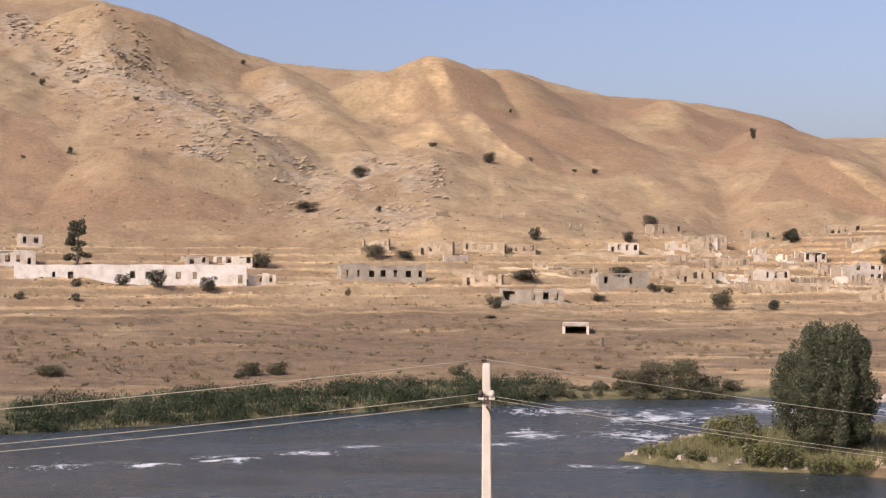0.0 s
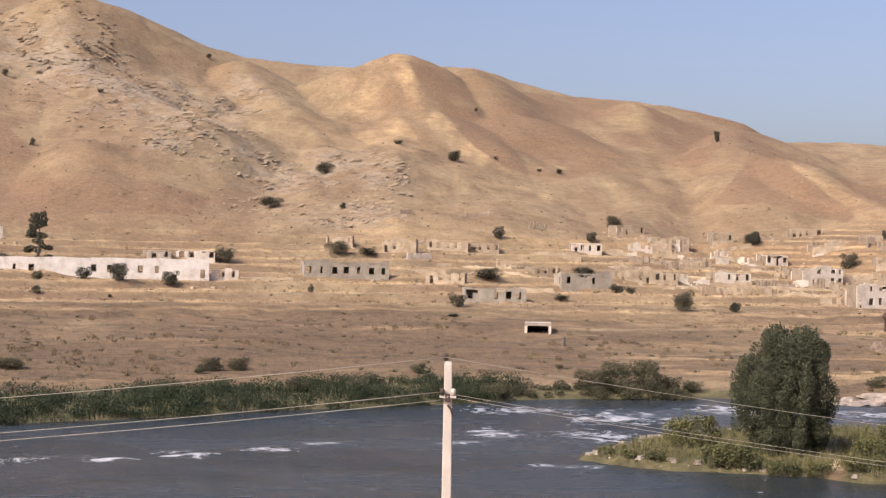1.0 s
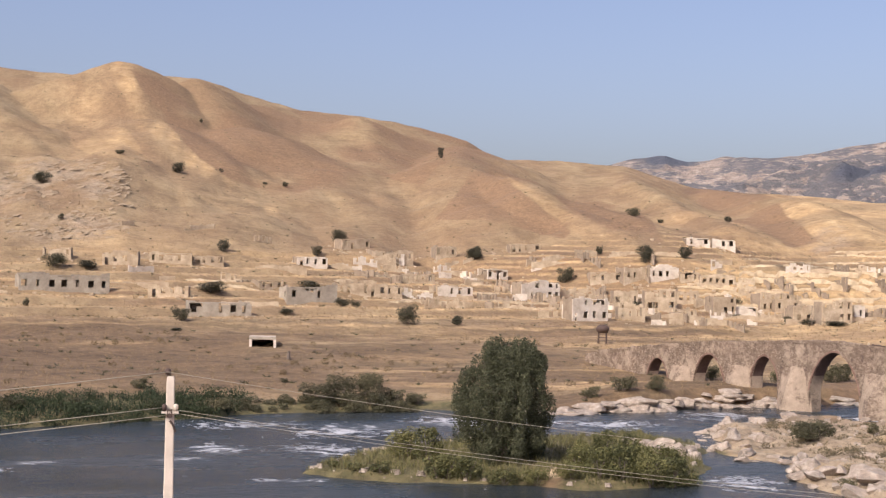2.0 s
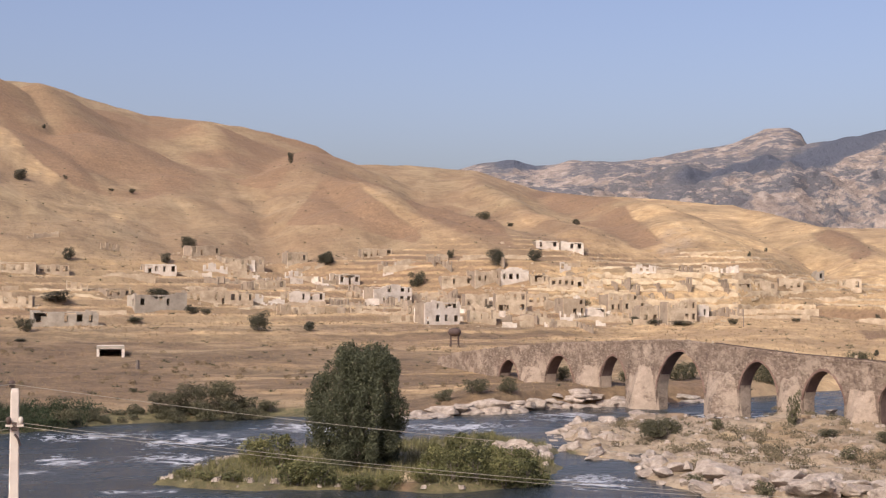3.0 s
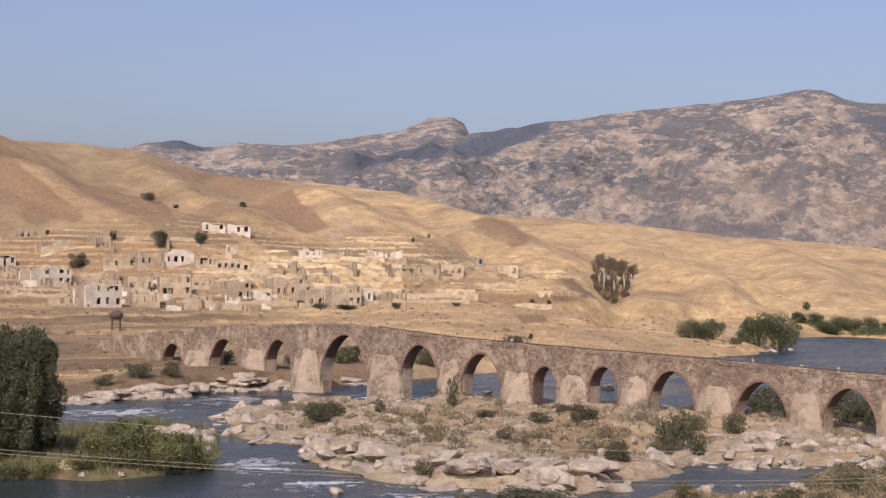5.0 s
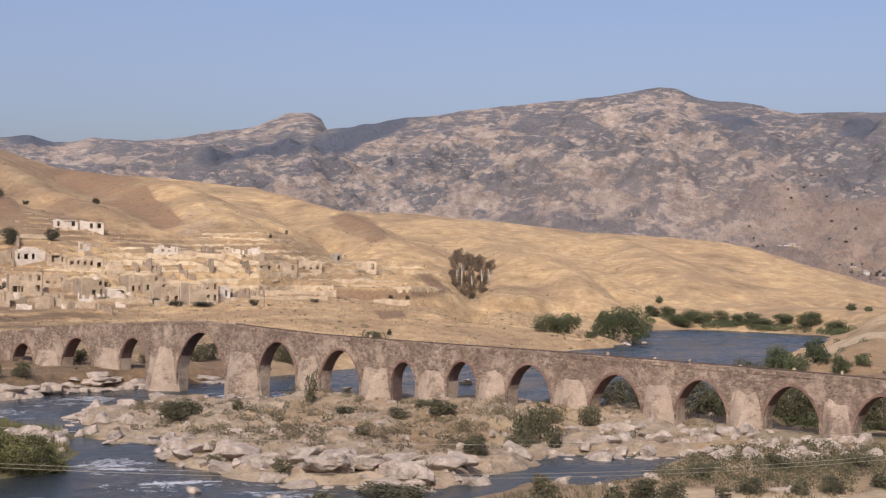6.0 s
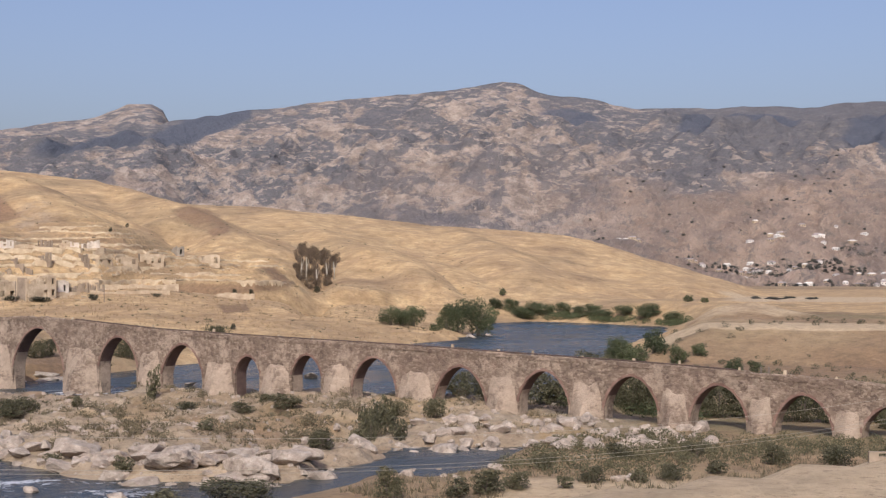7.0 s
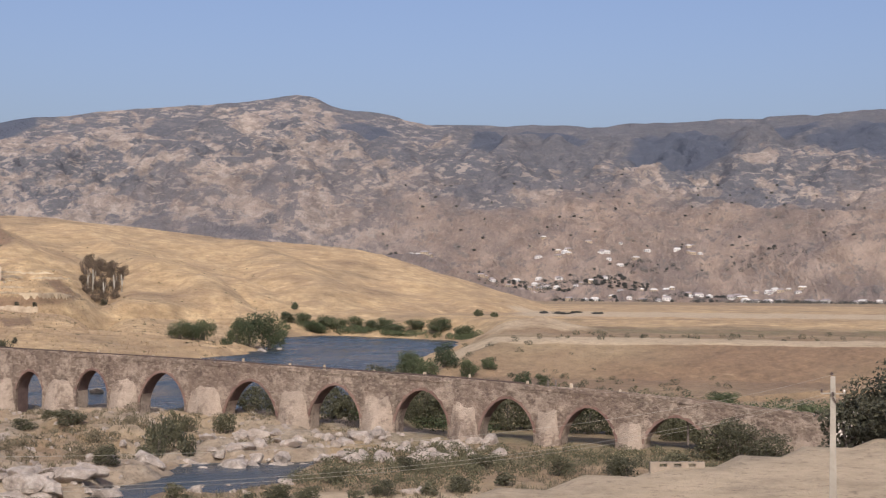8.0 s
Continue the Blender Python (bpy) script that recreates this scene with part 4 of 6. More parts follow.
for k, s in enumerate((-168, -151, -139, -127, -121, -112, -104.5, -98, -91, -86, -79, -72, -66, -58.5, -53, -47)):
    bm = bmesh.new()
    w = 0.13 + 0.04 * (k % 3)
    v = box(bm, s - w, s + w, B_WIDTH - 0.3, B_WIDTH - 0.05, float(deck_height(s)) + 0.2, float(deck_height(s)) + 0.65 + 0.35 * ((k * 7) % 5) / 5)
    for q in v[4:]:
        q.co.x = s + (q.co.x - s) * 0.7
    part("post", bm, RUIN, bridge, "short pale stone post")


# ---- ruined houses ----
def wall_mesh(length, height, thick, openings, ragged, seed):
    """A wall along x with openings through it and a broken top."""
    rnd = random.Random(seed)
    xs = {0.0, length}
    zs = {-2.0, 0.0, height}
    for x0, x1, z0, z1 in openings:
        xs |= {x0, x1}
        zs |= {z0, z1}
    n = max(2, int(length / 1.1))
    for k in range(1, n):
        x = length * k / n + rnd.uniform(-0.2, 0.2)
        if all(not (x0 - 0.15 < x < x1 + 0.15) for x0, x1, _, _ in openings):
            xs.add(x)
    if ragged:
        zs |= {height - f * ragged for f in (0.2, 0.42, 0.65, 0.9, 1.2, 1.5)}
    xs, zs = sorted(xs), sorted(zs)
    phase = rnd.uniform(0, 50)

    def solid(i, k):
        if not (0 <= i < len(xs) - 1 and 0 <= k < len(zs) - 1):
            return False
        x, z = (xs[i] + xs[i + 1]) / 2, (zs[k] + zs[k + 1]) / 2
        top = height - ragged * max(0.0, 0.5 + 1.3 * noise.noise((x * 0.16 + phase, seed, 0)) + 0.35 * noise.noise((x * 0.7 + phase, seed, 3)))
        return z < top and not any(x0 < x < x1 and z0 < z < z1 for x0, x1, z0, z1 in openings)

    bm = bmesh.new()
    made = {}

    def vert(i, j, k):
        if (i, j, k) not in made:
            wob = 0.05 * min(1.0, ragged)
            made[i, j, k] = bm.verts.new((xs[i] + rnd.uniform(-wob, wob), j * thick, zs[k] + rnd.uniform(-wob, wob)))
        return made[i, j, k]

    for i in range(len(xs) - 1):
        for k in range(len(zs) - 1):
            if not solid(i, k):
                continue
            bm.faces.new((vert(i, 0, k), vert(i + 1, 0, k), vert(i + 1, 0, k + 1), vert(i, 0, k + 1)))
            bm.faces.new((vert(i, 1, k + 1), vert(i + 1, 1, k + 1), vert(i + 1, 1, k), vert(i, 1, k)))
            if not solid(i - 1, k):
                bm.faces.new((vert(i, 0, k + 1), vert(i, 1, k + 1), vert(i, 1, k), vert(i, 0, k)))
            if not solid(i + 1, k):
                bm.faces.new((vert(i + 1, 0, k), vert(i + 1, 1, k), vert(i + 1, 1, k + 1), vert(i + 1, 0, k + 1)))
            if not solid(i, k - 1):
                bm.faces.new((vert(i, 0, k), vert(i, 1, k), vert(i + 1, 1, k), vert(i + 1, 0, k)))
            if not solid(i, k + 1):
                bm.faces.new((vert(i, 0, k + 1), vert(i + 1, 0, k + 1), vert(i + 1, 1, k + 1), vert(i, 1, k + 1)))
    return bm


def window_row(length, height, pitch, seed, storeys=1, missing=0.12):
    rnd = random.Random(seed + 77)
    out = []
    n = max(1, int(length / pitch))
    for level in range(storeys):
        base = level * height / storeys
        tall = height / storeys
        for k in range(n):
            if rnd.random() < missing:
                continue
            mid = length * (k + 0.5) / n + rnd.uniform(-0.35, 0.35)
            half = rnd.uniform(0.36, 0.78)
            door = level == 0 and rnd.random() < 0.15
            z0 = base + (0.05 if door else 0.26 * tall + rnd.uniform(-0.1, 0.15))
            out.append((max(0.3, mid - half), min(length - 0.3, mid + half), z0, base + min(0.86 * tall, z0 - base + (2.2 if door else 1.8))))
    return [o for o in out if o[1] - o[0] > 0.3 and o[3] - o[2] > 0.3]


def ruin(bearing, distance, w, h, material, seed, label, turn=0.0, depth=6.5, ragged=1.0, storeys=1, pitch=2.7, slab=0.0):
    house = thing("ruined_house", label, "house", "ruins of the village", on_ground(bearing, distance, turn))
    t = 0.45
    part("wall", wall_mesh(w, h, t, window_row(w, h, pitch, seed, storeys, 0.35 if storeys > 1 else 0.5 if w > 40 else 0.15), ragged, seed), material, house).matrix_local = pose(-w / 2, 0, 0)
    part("wall", wall_mesh(w, h * 0.95, t, window_row(w, h, pitch, seed + 1, storeys, 0.4), ragged * 1.3, seed + 1), material, house).matrix_local = pose(-w / 2, depth - t, 0)
    # gables of white and tan houses are darker than their fronts
    for k, x in enumerate((-w / 2 + t, w / 2)):
        part("wall", wall_mesh(depth - 2 * t - 0.02, h * 0.97, t, window_row(depth - 2 * t, h, 3.0, seed + 2 + k, storeys, 0.8), ragged * 0.8, seed + 2 + k), GABLE if material in (WHITEWASH, RUIN) else material, house, "plain grey-tan gable wall" if material is WHITEWASH else "").matrix_local = pose(x, t + 0.01, 0, 0, 0, 90)
    if w > 9:
        part("inner_wall", wall_mesh(depth - 2 * t - 0.02, h * 0.85, 0.3, [], ragged * 1.6, seed + 5), material, house).matrix_local = pose(random.Random(seed).uniform(-0.2, 0.25) * w, t + 0.01, 0, 0, 0, 90)
    # added slab that blocks the sun, so rooms behind the windows stay dark
    if slab:
        bm = bmesh.new()
        box(bm, -w / 2 + t + 0.02, w / 2 - t - 0.02, t + 0.02, depth * slab, h * 0.82, h * 0.82 + 0.22)
        part("ceiling_slab", bm, material, house)
    return house


WHITE_LABEL = "roofless white-plastered ruin with empty window openings"
TAN_LABEL = "roofless ruined house of pale tan stone walls"
GREY_LABEL = "grey-plastered ruined house with dark empty windows"
# rows: bearing, distance, width, height, and w(hite), t(an) or g(rey)
WEST_STREET = [(-12.21, 369, 57.3, 5.0, "w"), (-7.26, 371, 8.5, 3.2, "w"), (-16.64, 393, 11.2, 5.0, "w"), (-16.0, 429, 6.4, 3.9, "w"), (-9.69, 406, 6.7, 2.6, "w"),
               (-8.3, 408, 10.9, 3.0, "w"), (-2.33, 388, 23.3, 5.2, "g"), (-2.65, 451.5, 8.4, 3.3, "t"), (-0.26, 441.5, 10.6, 4.4, "t"), (1.6, 389, 10.7, 3.7, "t")]
MIDDLE_STREET = [(1.68, 455, 13.1, 3.8, "t"), (3.15, 459, 9.6, 3.4, "t"), (3.63, 358.5, 15.6, 4.0, "g"), (5.63, 417, 7.9, 3.0, "t"), (7.25, 390.5, 14.3, 4.6, "g"),
                 (7.23, 473.5, 10.3, 3.9, "w"), (8.96, 509, 11.4, 3.8, "t"), (9.53, 413.5, 19.6, 4.2, "t"), (10.44, 501, 15.4, 4.3, "t"), (11.5, 451.5, 10.7, 3.2, "t"),
                 (12.57, 511, 7.7, 4.6, "t"), (12.96, 433, 11.1, 3.6, "w"), (14.64, 491.5, 8.3, 4.1, "w"), (15.73, 524.5, 11.6, 3.4, "t"), (16.37, 453, 13.9, 6.4, "w")]
EAST_STREET = [(18.34, 398.5, 11.4, 7.2, "w"), (18.93, 486.5, 10.6, 4.4, "t"), (20.1, 487, 8.8, 5.2, "t"), (21.24, 489, 10.2, 5.4, "w"), (22.23, 489, 6.4, 3.9, "t"),
               (23.29, 487.5, 11.5, 4.2, "t"), (19.97, 412, 7.6, 4.1, "t"), (19.74, 458, 7.8, 5.1, "t"), (21.08, 446, 9.5, 6.7, "t"), (22.14, 473.5, 7.1, 5.2, "t"),
               (22.54, 527, 8.7, 3.5, "w"), (23.52, 535.5, 8.5, 3.8, "w"), (24.38, 465, 8.1, 3.7, "w"), (23.6, 460.5, 8.0, 6.4, "t"), (25.55, 478.5, 11.1, 6.6, "t")]
FIELD_EDGE = [(26.59, 442, 6.6, 6.1, "t"), (27.85, 435, 10.1, 7.0, "t"), (28.68, 443, 3.4, 4.9, "w"), (26.01, 477, 9.0, 4.1, "t"), (26.44, 482.5, 6.1, 3.4, "t"),
              (31.08, 504, 8.3, 4.4, "t"), (32.02, 514.5, 8.3, 4.9, "t"), (33.12, 544.5, 3.0, 4.1, "g"), (34.02, 542, 12.0, 3.2, "t"), (30.22, 495, 6.4, 3.3, "t")]
seed = 100
for b_, d_, w_, h_, kind_ in WEST_STREET + MIDDLE_STREET + EAST_STREET + FIELD_EDGE:
    seed += 10
    rnd_ = random.Random(seed)
    mat_ = BARRACK if w_ > 40 else {"w": WHITEWASH, "t": RUIN, "g": GREYPLASTER}[kind_]
    label_ = {"w": WHITE_LABEL, "t": TAN_LABEL, "g": GREY_LABEL}[kind_]
    long_one = w_ > 40
    ruin(b_, d_, w_, h_, mat_, seed, "long white-plastered barrack ruin with a row of windows" if long_one else label_,
         -3.0 if long_one else rnd_.uniform(8, 34) if b_ > 4 else rnd_.uniform(-8, 14), rnd_.uniform(5, 7.5), 0.2 if long_one else rnd_.uniform(0.8, 1.8), 2 if h_ > 6 else 1, 3.6 if long_one else 3.1 if kind_ == "g" else 2.3, 0.9 if kind_ != "t" else rnd_.choice((0.0, 0.45, 0.7)))

# fragments of single walls between the houses
rnd_ = random.Random(88)
for k in range(210):
    b_ = rnd_.uniform(0, 29) if k % 3 == 0 else rnd_.uniform(9, 30)
    d_ = rnd_.uniform(402, 512) if b_ < 24 else rnd_.uniform(432, 515)
    w_, h_ = rnd_.uniform(3.5, 9), rnd_.uniform(1.6, 3.4)
    frag = tagged(part("ruined_wall", wall_mesh(w_, h_, 0.45, window_row(w_, h_, 2.0, 3000 + k, 1, 0.2) if h_ > 2.6 else [], 1.6, 3000 + k), WHITEWASH if k % 5 == 0 else RUIN if k % 3 < 2 else GABLE),
                  "standing fragment of a ruined stone house wall", "wall", "wall fragments")
    frag.matrix_world = on_ground(b_, d_, rnd_.uniform(4, 34) if k % 3 < 2 else rnd_.uniform(-70, -45)) @ pose(-w_ / 2, 0, 0)

# low terrace walls of the village
for k, (b_, d_, w_) in enumerate([(-5.5, 382, 14), (0.5, 405, 16), (4.8, 380, 15), (8.5, 440, 20), (12.0, 405, 24), (15.5, 420, 22), (14.0, 470, 18), (18.0, 440, 20), (21.5, 425, 18), (24.6, 445, 20),
                                  (26.5, 505, 22), (29.5, 470, 20), (31.5, 480, 26), (33.2, 505, 22), (31.2, 450, 24), (34.8, 470, 20), (20.5, 505, 24), (10.0, 470, 20), (6.0, 450, 16), (17.0, 500, 18)]):
    wall = tagged(part("stone_wall", wall_mesh(w_, 1.5, 0.5, [], 0.8, 900 + k), RUIN), "low broken dry-stone terrace wall", "wall", "terrace walls")
    wall.matrix_world = on_ground(b_, d_, (k % 5 - 2) * 4.0) @ pose(-w_ / 2, 0, 0)

# banks and dry-stone risers of the old terraces, one along each level
def terrace_banks():
    rnd = random.Random(303)
    az = np.arange(2.0, 37.6, 0.14)
    rr = np.arange(396.0, 575.0, 1.0)
    A, R = np.meshgrid(np.radians(az), rr)
    x, y = R * np.sin(A), R * np.cos(A)
    h = np.where(R > 446, np.maximum(ground_height(x, y), hills_height(x, y)), ground_height(x, y))
    h = np.maximum.accumulate(h, axis=0)
    for level in np.arange(15.0, 47.0, 2.6):
        hit = h >= level + 0.5 * np.sin(np.degrees(A) * 0.9 + level)
        first = np.argmax(hit, axis=0)
        run = []
        for k, a in enumerate(az):
            good = hit[:, k].any() and first[k] > 2
            good = good and (not run or abs(rr[first[k]] - run[-1][1]) < 12)
            good = good and rr[first[k]] < knots(a, (2, 425), (14, 450), (22, 490), (27, 575))
            gap = noise.noise((a * 0.55, level * 3.1, 5.0)) < (-0.05 if a < 24 else -0.45)
            if good and not gap:
                run.append((a, rr[first[k]], h[first[k], k]))
            else:
                if len(run) > 9:
                    yield run
                run = []
        if len(run) > 9:
            yield run


for number, run in enumerate(terrace_banks()):
    rows = []
    for k, (a, r, z) in enumerate(run):
        end = min(1.0, k / 3, (len(run) - 1 - k) / 3)
        t = (0.34 + 0.16 * noise.noise((a * 2.3, number, 1.0)) + 0.14 * noise.noise((a * 7.0, number, 2.0))) * end
        r = r + 0.25 * noise.noise((a * 4.0, number, 8.0))
        x, y = math.sin(radians(a)), math.cos(radians(a))
        rows.append([(x * (r + q), y * (r + q), z + up) for q, up in ((-1.0, -1.6), (-0.6, -0.3 + 0.5 * t), (-0.3, 0.0 + t), (0.8, 0.1 + t), (3.2, -0.4))])
    tagged(part("terrace_bank", skin(rows, False), TERRACE, smooth=False), "straw-covered earth and stone terrace bank", "terrace bank", "terrace banks")

# broken bedrock on the hillside
rnd_ = random.Random(77)
rng_ = np.random.default_rng(78)
b_, d_ = np.radians(rng_.uniform(-17, 1.5, 16000)), rng_.uniform(470, 760, 16000)
x_, y_ = d_ * np.sin(b_), d_ * np.cos(b_)
keep_ = (rocky(x_, y_) > 0.15 + 0.5 * rng_.random(16000)) & (fbm(x_, y_, 14, 3, 311) > -0.25 + 0.35 * rng_.random(16000))
x_, y_ = x_[keep_][:1500], y_[keep_][:1500]
z_ = np.maximum(ground_height(x_, y_), hills_height(x_, y_))
bm = bmesh.new()
for x, y, z in zip(x_.tolist(), y_.tolist(), z_.tolist()):
    w_, d_, h_ = rnd_.uniform(0.4, 1.8), rnd_.uniform(0.5, 1.1), rnd_.uniform(0.05, 0.12)
    m_ = pose(x, y, z - 0.03, 16 + rnd_.uniform(-8, 10), -14 + rnd_.uniform(-8, 8), rnd_.uniform(-25, 25))
    for v in box(bm, -w_, w_, -d_, d_, -h_, h_ * 0.6):
        v.co = m_ @ (v.co + Vector((rnd_.uniform(-0.4, 0.4) * w_, rnd_.uniform(-0.3, 0.3) * d_, rnd_.uniform(-0.35, 0.35) * h_)))
tagged(part("outcrop", bm, OUTCROP), "grey-tan broken slabs of bedrock on the hillside", "rock outcrop", kind="stuff")

# rubble of fallen walls
rnd_ = random.Random(41)
bm = bmesh.new()
for b_, d_, w_, h_, kind_ in WEST_STREET + MIDDLE_STREET + EAST_STREET + FIELD_EDGE:
    for k in range(14):
        x, y = spot(b_ + rnd_.gauss(0, 0.9), d_ + rnd_.gauss(-3, 6))
        s = rnd_.uniform(0.15, 0.6)
        z = height_at(x, y)
        for v in box(bm, x - s, x + s * rnd_.uniform(0.6, 1.6), y - s, y + s, z - 0.3, z + s * rnd_.uniform(0.3, 1.0)):
            v.co += Vector((rnd_.uniform(-0.2, 0.2) * s, rnd_.uniform(-0.2, 0.2) * s, rnd_.uniform(-0.2, 0.2) * s))
tagged(part("rubble", bm, RUIN), "pale scattered rubble of fallen house walls", "rubble", kind="stuff")


# ---- the railway underpass ----
under = thing("underpass", "small concrete railway underpass with a dark opening", "underpass", "", on_ground(5.33, 297.0, 0, 0.5))
bm = bmesh.new()
box(bm, -2.75, 2.75, 0, 0.5, 2.1, 2.75)
part("lintel", bm, GREYPLASTER, under, "grey concrete lintel")
for x0, x1 in ((-2.75, -2.2), (2.2, 2.75)):
    bm = bmesh.new()
    box(bm, x0, x1, 0.02, 12, -1, 2.09)
    part("side_wall", bm, CONCRETE, under)
bm = bmesh.new()
box(bm, -2.75, 2.75, 0.52, 12, 2.11, 2.5)
part("roof_slab", bm, CONCRETE, under)
bm = bmesh.new()
box(bm, -2.19, 2.19, 11.5, 12, -1, 2.09)
part("back_wall", bm, CONCRETE, under)

# rusted tank on two legs by the railway
tank = thing("water_tank", "dark rusted round tank on two brown legs", "tank", "", on_ground(18.83, 340.0))
bm = bmesh.new()
bmesh.ops.create_uvsphere(bm, u_segments=20, v_segments=12, radius=1.0)
for v in bm.verts:
    v.co = Vector((v.co.x * 1.6, v.co.y * 1.3, 3.5 + v.co.z * 1.05))
part("vessel", bm, RUST, tank, "dark rusted vessel", True)
for x in (-0.85, 0.85):
    bm = bmesh.new()
    tube(bm, [(x * 1.15, 0, -0.5), (x, 0, 2.9)], [0.24, 0.2], 8)
    part("leg", bm, RUST, tank)
bm = bmesh.new()
tube(bm, [(-0.9, 0, 1.5), (0.9, 0, 1.5)], 0.08, 6)
part("brace", bm, RUST, tank)
stump = tagged(part("tree_stump", skin([[((0.42 - 0.05 * k) * math.cos(a) * (1 + 0.2 * math.sin(3 * a)), (0.42 - 0.05 * k) * math.sin(a), -0.3 + 0.65 * k) for a in np.linspace(0, math.tau, 11)[:-1]] for k in range(4)]), BARK), "dark weathered tree stump in the dry meadow", "stump")
stump.matrix_world = on_ground(6.36, 275.5)


# ---- poles and wires ----
def concrete_pole(bearing, distance, top_z, label, width, crossarm, material=CONCRETE):
    x, y = spot(bearing, distance)
    z0 = height_at(x, y)
    h = top_z - z0
    pole = thing("utility_pole", label, "utility pole", "line poles", pose(x, y, z0, 0, 0, -bearing))
    w = width
    bm = skin([[(sx * w * f, sy * w * f, z) for sx, sy in ((-1, -1), (1, -1), (1, 1), (-1, 1))] for z, f in ((-0.6, 1.25), (h * 0.5, 0.95), (h - 0.06, 0.68), (h, 0.55))])
    top = sorted(bm.verts, key=lambda v: v.co.z)[-4:]
    bmesh.ops.contextual_create(bm, geom=top)
    bmesh.ops.bevel(bm, geom=[e for e in bm.edges if abs((e.verts[0].co - e.verts[1].co).normalized().z) > 0.9], offset=0.015, segments=1, affect="EDGES")
    part("shaft", bm, material, pole)
    bm = bmesh.new()
    tube(bm, [(-0.05, 0, h - 0.04), (-0.05, 0, h + 0.05), (-0.05, 0, h + 0.10)], [0.012, 0.012, 0.03], 8)
    tube(bm, [(-0.05, 0, h + 0.03), (-0.05, 0, h + 0.07), (-0.05, 0, h + 0.12), (-0.05, 0, h + 0.14)], [0.045, 0.055, 0.05, 0.02], 10)
    part("insulator", bm, RUST, pole, "dark brown insulator", True)
    bm = bmesh.new()
    box(bm, -crossarm, crossarm, -w - 0.05, -w, h - 0.65, h - 0.61)
    arm = part("crossarm", bm, material, pole, "short pale crossarm")
    for sx in (-1, 1):
        bm = bmesh.new()
        xx = sx * (crossarm - 0.05)
        tube(bm, [(xx, -w - 0.03, h - 0.61), (xx, -w - 0.03, h - 0.54), (xx, -w - 0.03, h - 0.50), (xx, -w - 0.03, h - 0.48)], [0.03, 0.045, 0.04, 0.015], 8)
        part("insulator", bm, RUST if sx < 0 else WHITEWASH, arm, "dark insulator" if sx < 0 else "pale insulator", True)
    bm = bmesh.new()
    tube(bm, [(0.0, -w - 0.02, h - 0.78), (0.06, -w - 0.03, h - 0.86), (0.10, -w - 0.02, h - 0.98)], 0.022, 6)
    part("brace", bm, RUST, pole)
    bm = bmesh.new()
    box(bm, -0.05, 0.04, -w - 0.05, -w + 0.01, h - 0.72, h - 0.58)
    part("bracket", bm, RUST, pole, "rusty bracket")
    return pole, Vector((x, y, top_z))


P1, top1 = concrete_pole(1.78, 26.0, 17.35, "pale tapered concrete power pole on the near slope", 0.105, 0.15)
P2, top2 = concrete_pole(67.0, 55.0, 15.75, "slender concrete power pole with a crossarm on the sandy terrace", 0.13, 0.45, GREYPLASTER)
P0, top0 = concrete_pole(-66.0, 60.0, 16.6, "pale concrete power pole further along the line", 0.12, 0.17)


def wire(a, b, sag, radius=0.0055):
    pts = []
    for k in range(41):
        t = k / 40
        p = a.lerp(b, t)
        p.z -= 4 * sag * t * (1 - t)
        pts.append(p)
    bm = bmesh.new()
    tube(bm, pts, radius, 5)
    return tagged(part("power_line", bm, WIRE, smooth=True), "thin pale sagging power line between poles", "wire", "power lines")


for off, dz in ((-0.05, 0.08), (-0.15, -0.55), (0.15, -0.66)):
    shift = Vector((off, -0.1, dz))
    wire(top1 + shift, top2 + shift, 1.55, 0.0045)
    wire(top1 + shift, top0 + shift, 1.45, 0.0075)


# ---- plants ----
def leaf_cloud(lobes, count, size, seed, droop=0.0, inner=0.45):
    """Small folded leaf clumps spread through rounded lobes, as one mesh."""
    rng = np.random.default_rng(seed)
    lob = np.array(lobes, float)
    vol = (lob[:, 3] * lob[:, 4] * lob[:, 5]) ** 0.7
    pick = rng.choice(len(lob), count, p=vol / vol.sum())
    d = rng.normal(size=(count, 3))
    d /= np.linalg.norm(d, axis=1)[:, None]
    rad = inner + (1.08 - inner) * rng.random(count) ** 0.5
    c = lob[pick, :3] + d * rad[:, None] * lob[pick, 3:6]
    n = d + 0.9 * rng.normal(size=(count, 3))
    n /= np.linalg.norm(n, axis=1)[:, None]
    u = np.cross(n, rng.normal(size=(count, 3)))
    u /= np.linalg.norm(u, axis=1)[:, None]
    v = np.cross(n, u)
    s = size * (0.6 + 0.8 * rng.random(count))[:, None]
    co = np.empty((count, 4, 3))
    co[:, 0], co[:, 2] = c - u * s, c + u * s
    co[:, 1], co[:, 3] = c + v * s * 0.55 + n * s * 0.25, c - v * s * 0.55 + n * s * 0.25
    co[:, :, 2] -= droop * s
    me = bpy.data.meshes.new("crown")
    me.from_pydata(co.reshape(-1, 3).tolist(), [], np.arange(count * 4).reshape(-1, 4).tolist())
    return me


def stems(height, spread, count, seed, thick):
    rnd = random.Random(seed)
    bm = bmesh.new()
    for k in range(count):
        a = rnd.uniform(0, math.tau)
        e = spread * rnd.uniform(0.3, 1.0)
        tube(bm, [(0.03 * math.cos(a), 0.03 * math.sin(a), -0.1), (0.35 * e * math.cos(a), 0.35 * e * math.sin(a), 0.45 * height), (e * math.cos(a), e * math.sin(a), height * rnd.uniform(0.7, 0.95))],
             [thick, thick * 0.7, thick * 0.3], 5)
    return bm


